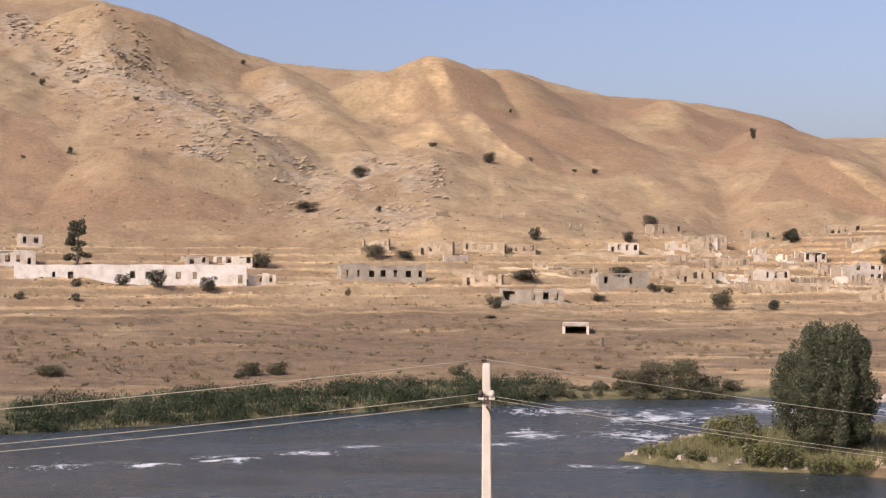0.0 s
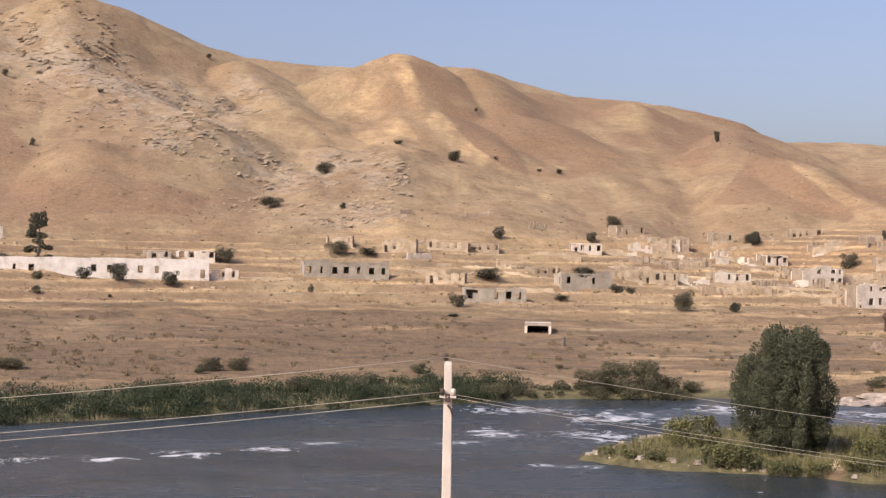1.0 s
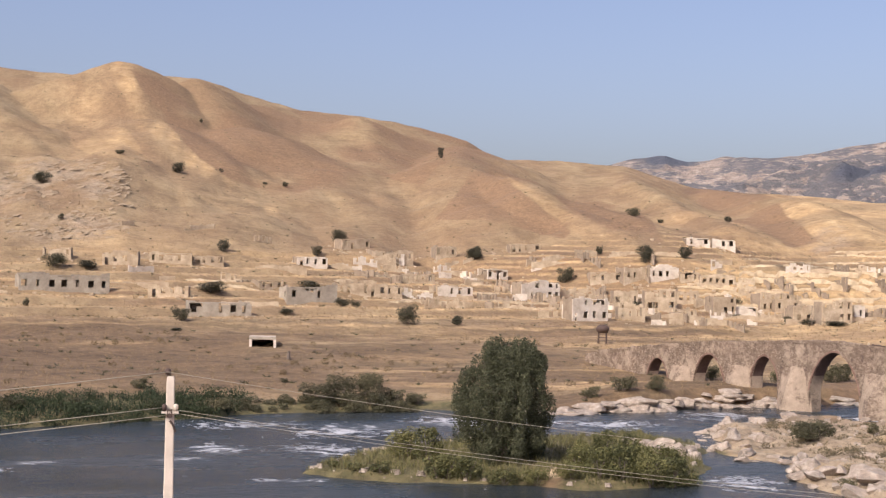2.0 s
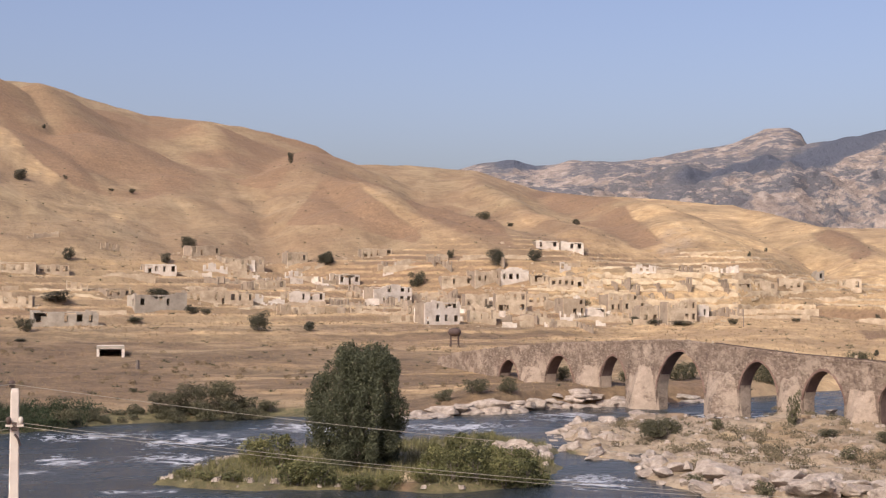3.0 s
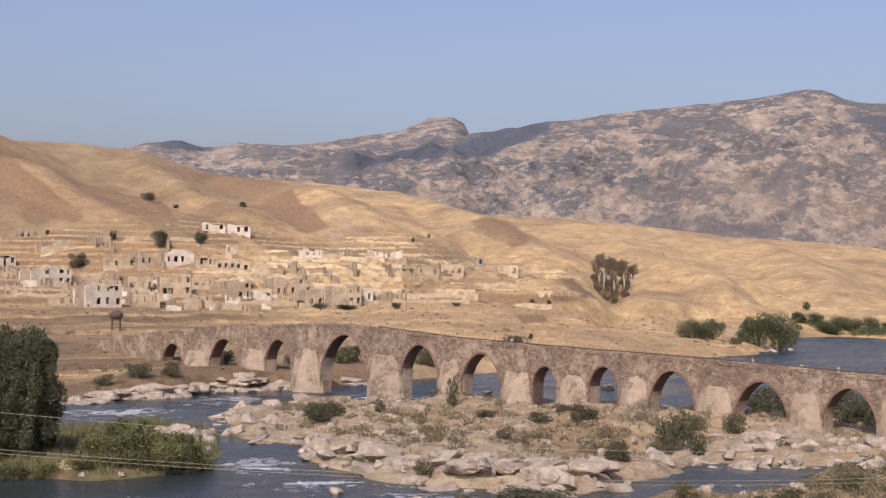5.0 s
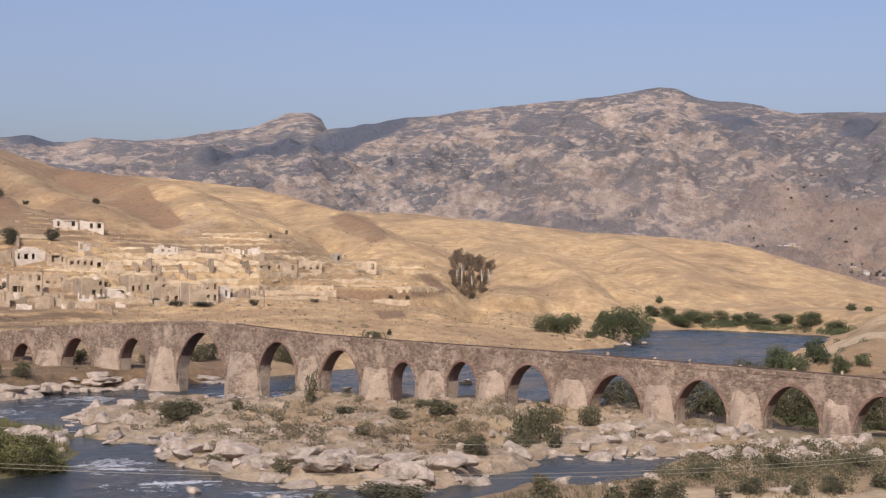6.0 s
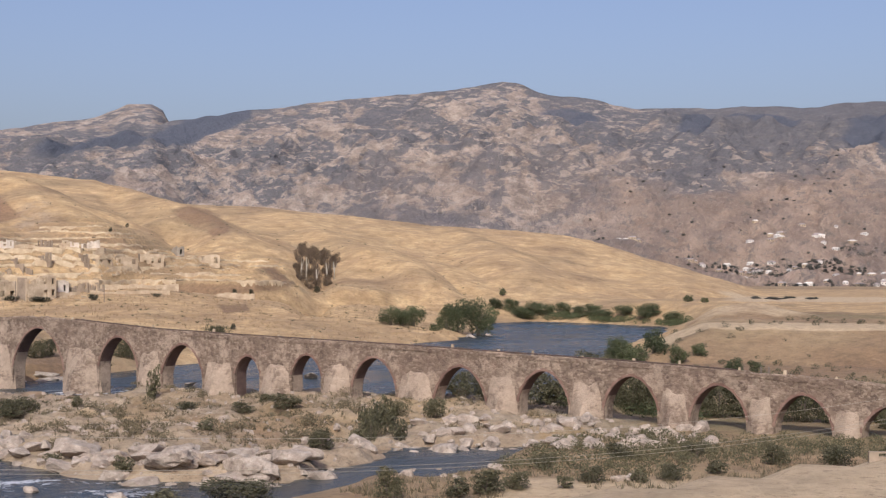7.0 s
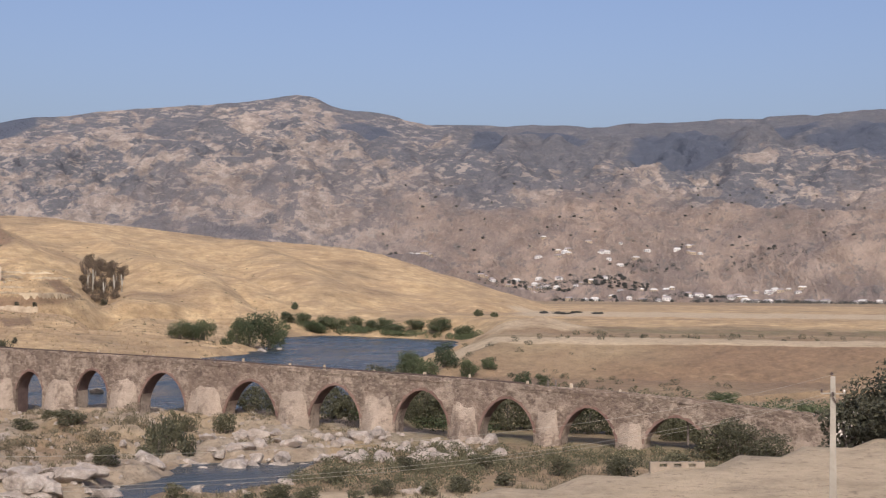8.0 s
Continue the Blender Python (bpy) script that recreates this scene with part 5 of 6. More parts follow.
def bush_lobes(seed, n):
    rnd = random.Random(seed)
    out = [(0, 0, 0.45, 0.34, 0.34, 0.40)]
    for _ in range(n):
        a, e = rnd.uniform(0, math.tau), rnd.uniform(0.12, 0.34)
        s = rnd.uniform(0.12, 0.24)
        out.append((e * math.cos(a), e * math.sin(a), rnd.uniform(0.2, 0.82), s, s, s * rnd.uniform(0.8, 1.1)))
    return out


def copy_of(ob, m):
    """A copy at a pose that holds its own scale."""
    return copy_thing(ob, m @ Matrix.Diagonal((*(1 / v for v in ob.scale), 1)))


SIZES = {"small": (480, 0.060, 6), "medium": (1700, 0.033, 10), "large": (4600, 0.021, 16)}
bush_stock = {}


def bush(bearing, distance, w, h, leaf, label, category="bush", group="bushes"):
    size = "small" if w < 3 else "medium" if w < 6 else "large"
    number = int(bearing * 37 + distance * 11) % 3
    key = (size, number, leaf.name, category)
    m = on_ground(bearing, distance, int(distance * 7 + bearing * 13) % 360, 0.08 * h) @ Matrix.Diagonal((w, w, h * 1.05, 1))
    if key not in bush_stock:
        ob = thing("bush" if category == "bush" else "tree", label, category, group)
        count, leaf_size, lobes_n = SIZES[size]
        seed_ = 500 + number * 17 + len(bush_stock)
        me_ = leaf_cloud(bush_lobes(seed_, lobes_n), count, leaf_size, seed_)
        me_.materials.append(leaf)
        new("crown", me_).parent = ob
        part("trunk", stems(0.7, 0.3, 5, seed_, 0.022), BARK, ob)
        bush_stock[key] = ob
        ob.matrix_world = m
    else:
        ob = copy_of(bush_stock[key], m)
        tagged(ob, label, category, group)
    return ob


HILL_SHRUBS = [(-3.25, 568, 8.5, 5.0), (1.88, 610.6, 6.8, 4.8), (-0.36, 612, 4.8, 1.9), (-5.32, 513, 8.9, 4.2), (-2.53, 510, 2.8, 2.4), (-7.9, 752, 3.0, 3.0), (-15.6, 659, 3.1, 3.7),
               (-14.56, 568, 2.7, 3.1), (-12.06, 632, 3.5, 2.0), (-16.3, 560, 2.2, 1.3), (12.28, 708, 3.9, 6.2), (6.1, 628, 3.5, 2.5), (5.3, 627, 3.0, 1.2), (2.74, 712, 2.3, 2.3), (3.57, 624, 2.0, 2.0),
               (19.95, 647, 6.7, 5.1), (21.07, 638, 3.5, 2.0), (17.93, 669, 2.6, 3.2), (23.67, 620, 3.9, 2.9), (30.43, 560, 1.8, 2.7), (31.06, 610, 2.0, 2.2), (28.64, 702, 2.2, 1.7)]
VILLAGE_WEST = [(-14.31, 361, 3.2, 2.9), (-12.6, 361, 4.6, 3.5), (-11.24, 356.5, 5.9, 4.8), (-9.32, 360, 5.2, 4.0), (-7.17, 410, 5.8, 5.5), (-16.43, 332.5, 2.9, 1.8), (-14.35, 332.5, 2.6, 1.8),
                (-11.56, 335.5, 1.3, 0.8), (-3.75, 363.5, 2.0, 2.3), (-2.73, 434.5, 7.5, 4.5), (-1.49, 436.5, 6.9, 2.4), (2.12, 336.5, 4.8, 3.6), (3.7, 481.5, 4.9, 4.6), (7.39, 490.5, 4.6, 3.9),
                (8.28, 519, 7.4, 5.3), (11.06, 349.5, 6.3, 5.5), (13.05, 356.5, 3.4, 2.5), (13.76, 507, 6.0, 5.2), (3.29, 400, 9.5, 3.2), (1.94, 326, 3.1, 0.8), (8.98, 381, 3.0, 2.1),
                (6.25, 369.5, 4.4, 1.7), (7.1, 420.5, 7.3, 2.7), (8.43, 384, 4.7, 2.5)]
VILLAGE_EAST = [(17.31, 490, 6.6, 5.4), (20.47, 498, 6.9, 6.7), (22.0, 502, 5.9, 4.8), (26.0, 436, 3.1, 2.8), (24.0, 456, 3.6, 1.8), (23.94, 478, 4.6, 2.3), (20.17, 455, 4.7, 3.6), (18.64, 512, 3.2, 3.6),
                (13.05, 354, 2.8, 2.2), (13.69, 507, 6.8, 5.2), (26.74, 432, 5.1, 1.7), (27.79, 428, 8.5, 1.4), (29.8, 426, 3.7, 2.0), (35.24, 476, 2.3, 2.3), (35.9, 474, 2.2, 2.2), (35.17, 354, 1.7, 1.8),
                (32.2, 433, 3.4, 1.4), (38.5, 560, 3.4, 2.8)]
HOLLOW = [(37.8, 568, 4.4, 4.6), (38.15, 566, 4.6, 5.0), (38.5, 568, 4.6, 5.0), (38.9, 570, 4.4, 4.6), (37.95, 588, 5.0, 6.2), (38.4, 590, 5.2, 6.6), (38.85, 592, 4.8, 5.8), (37.7, 580, 4.4, 5.0), (38.1, 578, 5.0, 5.6), (38.5, 582, 5.2, 6.0), (38.9, 586, 5.0, 5.4), (37.75, 600, 5.4, 7.0), (38.2, 604, 5.6, 7.6), (38.65, 606, 5.4, 7.0), (39.1, 600, 5.2, 6.0), (37.9, 622, 5.6, 6.5), (38.35, 626, 6.0, 7.0), (38.8, 624, 5.6, 6.0), (39.25, 612, 4.6, 5.0), (38.1, 644, 5.0, 5.4), (38.6, 645, 5.4, 5.4)]
MEADOW = [(-15.29, 215.5, 6.0, 1.7), (-8.05, 213.5, 2.5, 1.5), (-7.61, 217.5, 4.3, 2.4), (-6.61, 218.5, 4.3, 2.1), (0.58, 222.5, 3.2, 1.8), (3.51, 210, 4.2, 2.4), (6.2, 238, 1.7, 0.9), (7.53, 219.5, 6.1, 3.5), (7.9, 216, 4.4, 2.6), (9.0, 218, 5.2, 3.4), (10.1, 219, 5.0, 3.6), (11.0, 220, 4.2, 2.4),
          (8.53, 220.5, 6.1, 4.8), (9.63, 222.5, 6.1, 5.4), (10.61, 224, 4.4, 3.0), (11.48, 226, 3.6, 2.1), (-1.9, 205.5, 4.1, 1.8), (-4.15, 203.5, 4.8, 2.1), (21.0, 236, 4.0, 2.6), (19.6, 233, 5.0, 2.6), (18.4, 229, 4.0, 2.0)]
UPSTREAM = [(45.6, 548, 8, 4), (47.1, 550, 10, 5), (48.3, 546, 9, 4.6), (49.5, 538, 8, 4), (50.7, 524, 10, 4.4), (41.9, 406, 6, 5), (43.6, 420, 7, 7), (50.4, 290, 6, 4.6), (51.2, 262, 5, 4), (52.8, 262, 4.6, 3.6), (43.2, 398, 4, 2.4), (46.2, 552, 9, 4.4), (41.4, 402, 7.3, 5.6), (42.29, 412, 8.1, 6.2), (44.1, 416, 9.9, 10.0), (44.9, 424, 10.1, 12.2), (46.68, 540, 10.5, 4.6), (47.59, 544, 9.5, 4.6), (49.05, 534, 9.3, 4.0), (49.9, 526, 9.2, 3.6),
            (51.64, 513, 12.8, 5.0), (52.6, 500, 8.5, 4.5), (53.2, 543, 4.7, 3.0), (53.84, 540, 3.8, 2.3), (45.89, 584, 3.7, 3.7), (51.87, 268, 5.9, 5.5), (50.74, 271, 5.4, 4.7), (50.18, 279, 4.4, 3.3),
            (53.6, 266, 3.6, 2.7), (55.0, 241, 4.0, 3.4), (59.4, 220, 3.8, 2.3), (55.8, 250, 3.0, 2.0), (62.8, 226, 6.3, 2.3), (63.1, 193, 4.6, 2.6)]
UNDER_BRIDGE = [(45.2, 204, 6.0, 5.0), (46.6, 202, 6.0, 6.0), (49.4, 199, 6.5, 6.5), (50.2, 200, 6.0, 6.0), (52.8, 195, 6.5, 6.5), (53.6, 196, 6.0, 6.0), (56.2, 190, 6.5, 6.2), (59.8, 184, 6.4, 6.0), (60.6, 183, 6.0, 5.6), (63.6, 178, 5.0, 4.4), (44.2, 199, 5.1, 4.6), (47.6, 194, 5.5, 5.0), (48.3, 192, 4.6, 4.4), (51.0, 189, 6.2, 6.2), (51.7, 190, 5.3, 5.4), (54.4, 186, 6.3, 5.8), (55.2, 187, 5.5, 5.2), (57.6, 182, 6.0, 5.4),
                (58.6, 181, 5.0, 5.0), (62.4, 158, 5.0, 4.4), (63.4, 156, 6.0, 4.6), (64.6, 152, 6.0, 4.2), (61.4, 177, 6.4, 5.6), (62.5, 176, 5.0, 4.6), (31.1, 286, 6.4, 6.5), (27.6, 272, 5.3, 3.8), (28.1, 278, 4.6, 3.8), (23.1, 272, 3.2, 3.2), (25.5, 268, 2.4, 2.5), (34.5, 312, 7.0, 6.0)]
ISLE_THICKET = [(40.1, 152, 2.4, 2.2), (40.6, 157, 2.2, 4.0), (41.0, 161, 2.4, 4.6), (40.4, 163, 2.4, 3.4), (41.3, 168, 2.6, 4.0), (41.8, 172, 3.0, 2.6), (27.3, 182, 4.6, 2.4), (26.6, 184, 4.0, 2.2)]
ROCKY_ISLE = [(26.8, 180, 4.6, 2.3), (32.04, 203, 2.3, 5.0), (28.33, 142, 2.0, 1.5), (31.0, 134.5, 2.4, 1.8), (41.77, 158, 2.5, 3.1),
              (38.6, 142, 3.4, 2.2), (37.3, 178, 4.9, 2.0), (35.5, 178, 3.5, 1.6), (29.2, 194, 2.3, 1.5), (34.1, 156, 2.5, 1.2), (43.2, 176, 3.6, 2.9), (36.5, 190, 3.0, 1.6), (33.5, 186, 3.2, 1.4)]
NEAR_SHORE = [(30.0, 104, 2.6, 2.4), (32.3, 108, 5.3, 2.9), (35.5, 114, 6.8, 2.6), (41.3, 117, 3.0, 3.0), (44.1, 118, 2.8, 1.9), (45.2, 120, 3.8, 2.4), (46.4, 122, 3.4, 1.7), (48.4, 123, 2.0, 1.2),
              (49.5, 126.5, 3.0, 1.5), (51.3, 127, 2.5, 1.3), (52.6, 129.5, 3.1, 1.5), (54.4, 134.5, 2.7, 1.4), (47.5, 135, 3.2, 1.6), (50.5, 142, 3.4, 1.8), (53.5, 146, 3.0, 1.8), (56.5, 142, 3.4, 2.2), (59.0, 140, 4.0, 2.6), (61.0, 138, 4.4, 3.2)]
TREE_ISLE_BUSHES = [(11.1, 151.5, 4.2, 3.6), (12.0, 150, 4.2, 3.9), (12.8, 141.5, 3.4, 3.1), (13.6, 141, 3.9, 3.1), (12.3, 141.5, 2.8, 2.2), (15.0, 139.5, 3.9, 1.9), (17.9, 143, 3.4, 2.8), (18.8, 140, 3.9, 3.3),
                    (19.7, 140.5, 4.4, 3.7), (20.8, 141, 4.5, 3.9), (21.7, 142, 3.9, 3.4), (22.3, 143.5, 2.8, 2.3), (17.7, 139, 3.3, 2.0), (16.3, 139.5, 3.3, 1.7), (19.0, 157, 3.7, 3.1), (19.9, 160, 3.2, 2.5),
                    (9.1, 143.5, 2.3, 0.9), (10.1, 142.5, 2.8, 1.2), (8.2, 145.5, 1.7, 0.8), (20.4, 150, 4.0, 3.0), (18.2, 150, 3.6, 2.6), (21.5, 152, 3.4, 2.6)]
for rows_, leaf_, label_, group_ in ((HILL_SHRUBS, LEAF_DARK, "dark thorny shrub on the dry hillside", "hillside shrubs"), (VILLAGE_WEST, LEAF_DARK, "dark olive bush among the ruins", "village bushes"),
                                     (VILLAGE_EAST, LEAF_DARK, "dark olive bush among the ruins", "village bushes"), (HOLLOW, LEAF_BROWN, "dark brown withered tree in the hillside hollow", "hollow trees"), (MEADOW, LEAF_OLIVE, "grey-green shrub on the river meadow", "meadow bushes"),
                                     (UPSTREAM, LEAF_BANK, "green bush on the upstream river bank", "bank bushes"), (UNDER_BRIDGE, LEAF_OLIVE, "leafy green bush behind the bridge arches", "bridge bushes"),
                                     (ROCKY_ISLE, LEAF_OLIVE, "olive green bush between the river rocks", "rock bushes"), (ISLE_THICKET, LEAF_OLIVE, "olive green straggly willow bush on the rocky island", "willow bushes"), (NEAR_SHORE, LEAF_OLIVE, "olive shrub on the near river bank", "shore bushes"),
                                     (TREE_ISLE_BUSHES, LEAF_GREEN, "fresh green bush on the small river island", "island bushes")):
    for row_ in rows_:
        bush(*row_, leaf_, label_, "bush", group_)
for row_ in [(67.6, 104, 5.5, 5.0), (68.6, 106, 6.5, 5.8), (69.8, 105, 7.0, 6.5), (71.2, 106, 7.0, 6.5), (66.9, 112, 3.4, 4.6), (65.0, 128, 4.5, 2.6), (63.8, 130, 4.0, 2.2), (69.2, 100, 5.0, 3.4), (70.5, 99, 6.0, 3.6)]:
    bush(*row_, LEAF_DARK, "dense dark tree beside the sandy terrace", "tree", "terrace trees")


for k, (b_, d_, h_) in enumerate(((37.85, 574, 8.5), (38.05, 576, 9.5), (38.45, 574, 7.0), (38.85, 578, 8.0), (39.15, 582, 7.0))):
    trunk = thing("dead_tree", "bare pale dead trunk in the hillside hollow", "tree", "dead trunks", on_ground(b_, d_))
    bm = bmesh.new()
    tube(bm, [(0, 0, -0.8), (0.15, 0, h_ * 0.5), (0.1 - 0.1 * k, 0, h_)], [0.42, 0.34, 0.16], 7)
    stem = part("trunk", bm, WIRE, trunk, "", True)
    bm = bmesh.new()
    tube(bm, [(0.12, 0, h_ * 0.55), (0.8, 0.1, h_ * 0.75), (1.0, 0.1, h_ * 0.95)], [0.16, 0.12, 0.05], 5)
    part("limb", bm, WIRE, stem, "", True)


def big_tree():
    """The broad dark tree of the river island."""
    tree = thing("tree", "broad dark green poplar-like tree on the small river island", "tree", "", on_ground(14.95, 150.0, 0, 0.2))
    rnd = random.Random(7)
    bm = bmesh.new()
    tube(bm, [(0, 0, -0.4), (0.1, 0, 1.6), (-0.1, 0.1, 4.5), (0.1, 0, 8.5), (0, 0, 11.5)], [0.42, 0.34, 0.26, 0.15, 0.04], 9)
    trunk = part("trunk", bm, BARK, tree, "", True)
    for k in range(16):
        a, z0 = rnd.uniform(0, math.tau), rnd.uniform(0.8, 6.5)
        e = rnd.uniform(2.0, 3.9)
        bm = bmesh.new()
        tube(bm, [(0, 0, z0), (0.45 * e * math.cos(a), 0.45 * e * math.sin(a), z0 + 1.8), (e * math.cos(a), e * math.sin(a), z0 + rnd.uniform(3.8, 5.6))], [0.15, 0.10, 0.03], 6)
        part("limb", bm, BARK, trunk)
    def girth(z):
        """Half the width of the crown at a height, and how far it leans out there."""
        return float(knots(z, (0.8, 3.0), (2.6, 4.1), (5, 4.7), (6.5, 5.0), (9.5, 4.1), (11.5, 3.0), (12.6, 2.0))), float(knots(z, (0.8, 0.5), (2.6, 0.1), (5, -0.3), (6.5, -0.2), (9.5, 0.6), (12.6, 1.1)))

    lobes = []
    for z in (2.2, 4.0, 5.8, 7.6, 9.2, 10.6):
        wide, lean = girth(z)
        lobes.append((lean, 0, z, wide * 0.86, wide * 0.86, 1.6))
    for k in range(130):
        a, z = rnd.uniform(0, math.tau), rnd.uniform(1.0, 12.0)
        wide, lean = girth(z)
        s = rnd.uniform(0.3, 0.75)
        e = wide * rnd.uniform(0.85, 1.06)
        lobes.append((e * math.cos(a) + lean, e * math.sin(a), z, s, s, s * rnd.uniform(1.5, 2.4)))
    for x, top in ((-0.5, 13.1), (0.3, 12.6), (1.9, 13.2), (2.7, 12.7), (-1.4, 12.3), (3.5, 11.9), (1.1, 12.5)):
        for k in range(5):
            lobes.append((x + rnd.gauss(0, 0.35), rnd.gauss(0, 0.9), top - rnd.uniform(0.5, 1.7), 0.4, 0.4, 0.9))
    me_ = leaf_cloud(lobes, 70000, 0.11, 71, 0.0, 0.5)
    me_.materials.append(LEAF_TREE)
    new("crown", me_).parent = tree
    return tree


big_tree()


def conifer():
    tree = thing("tree", "tall dark ragged conifer behind the white barrack", "tree", "", on_ground(-14.29, 388.0, 0, 0.3))
    rnd = random.Random(17)
    bm = bmesh.new()
    tube(bm, [(0, 0, -0.4), (0.2, 0, 5), (0.6, 0, 13.2)], [0.4, 0.28, 0.06], 8)
    part("trunk", bm, BARK, tree, "", True)
    lobes = []
    for k in range(26):
        z = rnd.uniform(0.8, 13.2)
        wide = knots(z, (0, 4.2), (6, 3.4), (10, 2.3), (13.5, 1.4))
        a = rnd.uniform(0, math.tau)
        lobes.append((wide * 0.7 * math.cos(a) + 0.03 * z, wide * 0.7 * math.sin(a), z, rnd.uniform(0.8, 1.5), rnd.uniform(0.8, 1.4), rnd.uniform(0.5, 0.9)))
    me_ = leaf_cloud(lobes, 4200, 0.24, 19, 0.4)
    me_.materials.append(LEAF_DARK)
    new("crown", me_).parent = tree


conifer()


# ---- river rocks ----
def rock_mesh(seed):
    rnd = random.Random(seed)
    bm = bmesh.new()
    bmesh.ops.create_icosphere(bm, subdivisions=3, radius=1.0)
    planes = [(Vector((rnd.gauss(0, 1), rnd.gauss(0, 1), rnd.gauss(0.3, 0.8))).normalized(), rnd.uniform(0.42, 0.72)) for _ in range(13)]
    for v in bm.verts:
        for n, d in planes:
            over = v.co.dot(n) - d
            if over > 0:
                v.co -= n * over * 0.98
        v.co *= 1 + 0.10 * noise.noise(v.co * 1.8 + Vector((seed, 0, 0))) + 0.10 * noise.noise(v.co * 4 + Vector((0, seed, 0))) + 0.05 * noise.noise(v.co * 10 + Vector((0, 0, seed)))
        v.co.z *= 0.58
    me_ = bpy.data.meshes.new("rock")
    bm.to_mesh(me_)
    bm.free()
    me_.materials.append(ROCK)
    return me_


ROCKS = [rock_mesh(k) for k in range(9)]
rock_rnd = random.Random(23)


def rock(x, y, s, label, group, lift=0.0, squash=1.0, heap=None, tilt=14):
    shape = ROCKS[rock_rnd.randrange(9)]
    ob = tagged(new("rock", shape), label, "rock", group) if heap is None else None
    z = max(-0.25, height_at(x, y))
    m = pose(x, y, z + 0.18 * s + lift, rock_rnd.uniform(-tilt, tilt), rock_rnd.uniform(-tilt, tilt), rock_rnd.uniform(0, 360)) @ Matrix.Diagonal((s * rock_rnd.uniform(0.9, 1.5), s * rock_rnd.uniform(0.8, 1.1), s * squash * rock_rnd.uniform(0.7, 1.1), 1))
    if heap is None:
        ob.matrix_world = m
        return
    base = len(heap[0])
    heap[0].extend(tuple(m @ v.co) for v in shape.vertices)
    heap[1].extend(tuple(base + i for i in f.vertices) for f in shape.polygons)


def scatter(outline, count, inner, sizes, label, group, keep=lambda a, r: True):
    """Rocks along the edge and over the inside of an island."""
    lo, hi = outline.min(axis=0), outline.max(axis=0)
    made = 0
    while made < count:
        x, y = rock_rnd.uniform(lo[0], hi[0]), rock_rnd.uniform(lo[1], hi[1])
        di = -float(shore_distance(np.array([x]), np.array([y]), outline)[0])
        if di < -2.0 or not keep(math.degrees(math.atan2(x, y)), math.hypot(x, y)):
            continue
        if rock_rnd.random() > math.exp(-max(0, di) / inner):
            continue
        s = sizes[0] + (sizes[1] - sizes[0]) * rock_rnd.random() ** 2.2
        rock(x, y, s, label, group)
        made += 1


scatter(ROCK_ISLE, 145, 4.5, (0.6, 2.2), "pale pinkish-grey boulder on the rocky river island", "island rocks", lambda a, r: r < 172 or a < 27)
scatter(TREE_ISLE, 6, 2.0, (0.15, 0.32), "small pale stone on the island shore", "shore stones")
for a_, r_, s_ in ((21.2, 165, 1.7), (21.8, 164, 1.6), (20.6, 166, 1.5), (21.6, 161, 1.3), (22.3, 167, 1.3), (20.0, 168, 1.1), (21.0, 160, 1.0), (21.5, 167, 1.6), (20.9, 163, 1.3), (22.0, 161, 1.0), (22.4, 163, 1.2)):
    rock(*spot(a_, r_), s_, "large whitish broken boulder at the island tip", "white boulders", 0.4, 1.15)
bank_heap = ([], [])
for k in range(75):
    a_ = rock_rnd.uniform(15.5, 29.2)
    r_ = float(knots(a_, (15.5, 219), (17, 221), (20.8, 231), (22.6, 242), (27.5, 255), (29.5, 266))) + rock_rnd.uniform(-2.5, 2.0)
    rock(*spot(a_, r_), rock_rnd.uniform(1.6, 3.6), "", "", -0.45, 0.5, bank_heap, 4)
for k in range(70):
    rock(*spot(rock_rnd.uniform(42.2, 54), rock_rnd.uniform(150, 170)), rock_rnd.uniform(0.4, 1.7), "pale boulder at the foot of the bridge piers", "pier rocks")
for k in range(10):
    rock(*spot(rock_rnd.uniform(40, 52), rock_rnd.uniform(126, 139)), rock_rnd.uniform(0.3, 1.1), "pale stone on the near river shore", "near shore stones")
for k in range(30):
    a_ = rock_rnd.uniform(20.6, 26.5)
    rock(*spot(a_, float(knots(a_, (20.8, 230), (22.6, 241), (27.5, 254))) + rock_rnd.uniform(-1.5, 1.0)), rock_rnd.uniform(1.8, 3.4), "", "", -0.3, 0.62, bank_heap, 5)
me_ = bpy.data.meshes.new("bank_rocks")
me_.from_pydata(bank_heap[0], [], bank_heap[1])
me_.polygons.foreach_set("use_smooth", [True] * len(me_.polygons))
me_.materials.append(ROCK)
tagged(new("bank_rocks", me_), "flat pale rock ledges along the far waterline", "rocks", kind="stuff")
for k in range(44):
    a_ = rock_rnd.uniform(26.5, 38.5)
    rock(*spot(a_, float(knots(a_, (26.5, 152), (28.8, 139), (32.3, 133), (37.7, 130), (38.8, 138))) + rock_rnd.uniform(-1.0, 6.0)), rock_rnd.uniform(1.1, 2.5), "large pale slab on the island shore", "shore slabs", 0.15, 0.75)
for a_, r_, s_ in ((24.35, 166, 1.1), (26.2, 157, 0.9), (30.0, 228, 1.5), (28.9, 226, 1.2), (38.26, 255, 1.8), (33.5, 240, 1.5), (25.3, 176, 0.5), (27.5, 128, 0.9), (30.7, 122, 1.3), (44.6, 408, 2.0), (45.3, 415, 1.6)):
    rock(*spot(a_, r_), s_, "pale rock standing in the stream", "stream rocks", 0.25, 0.8)


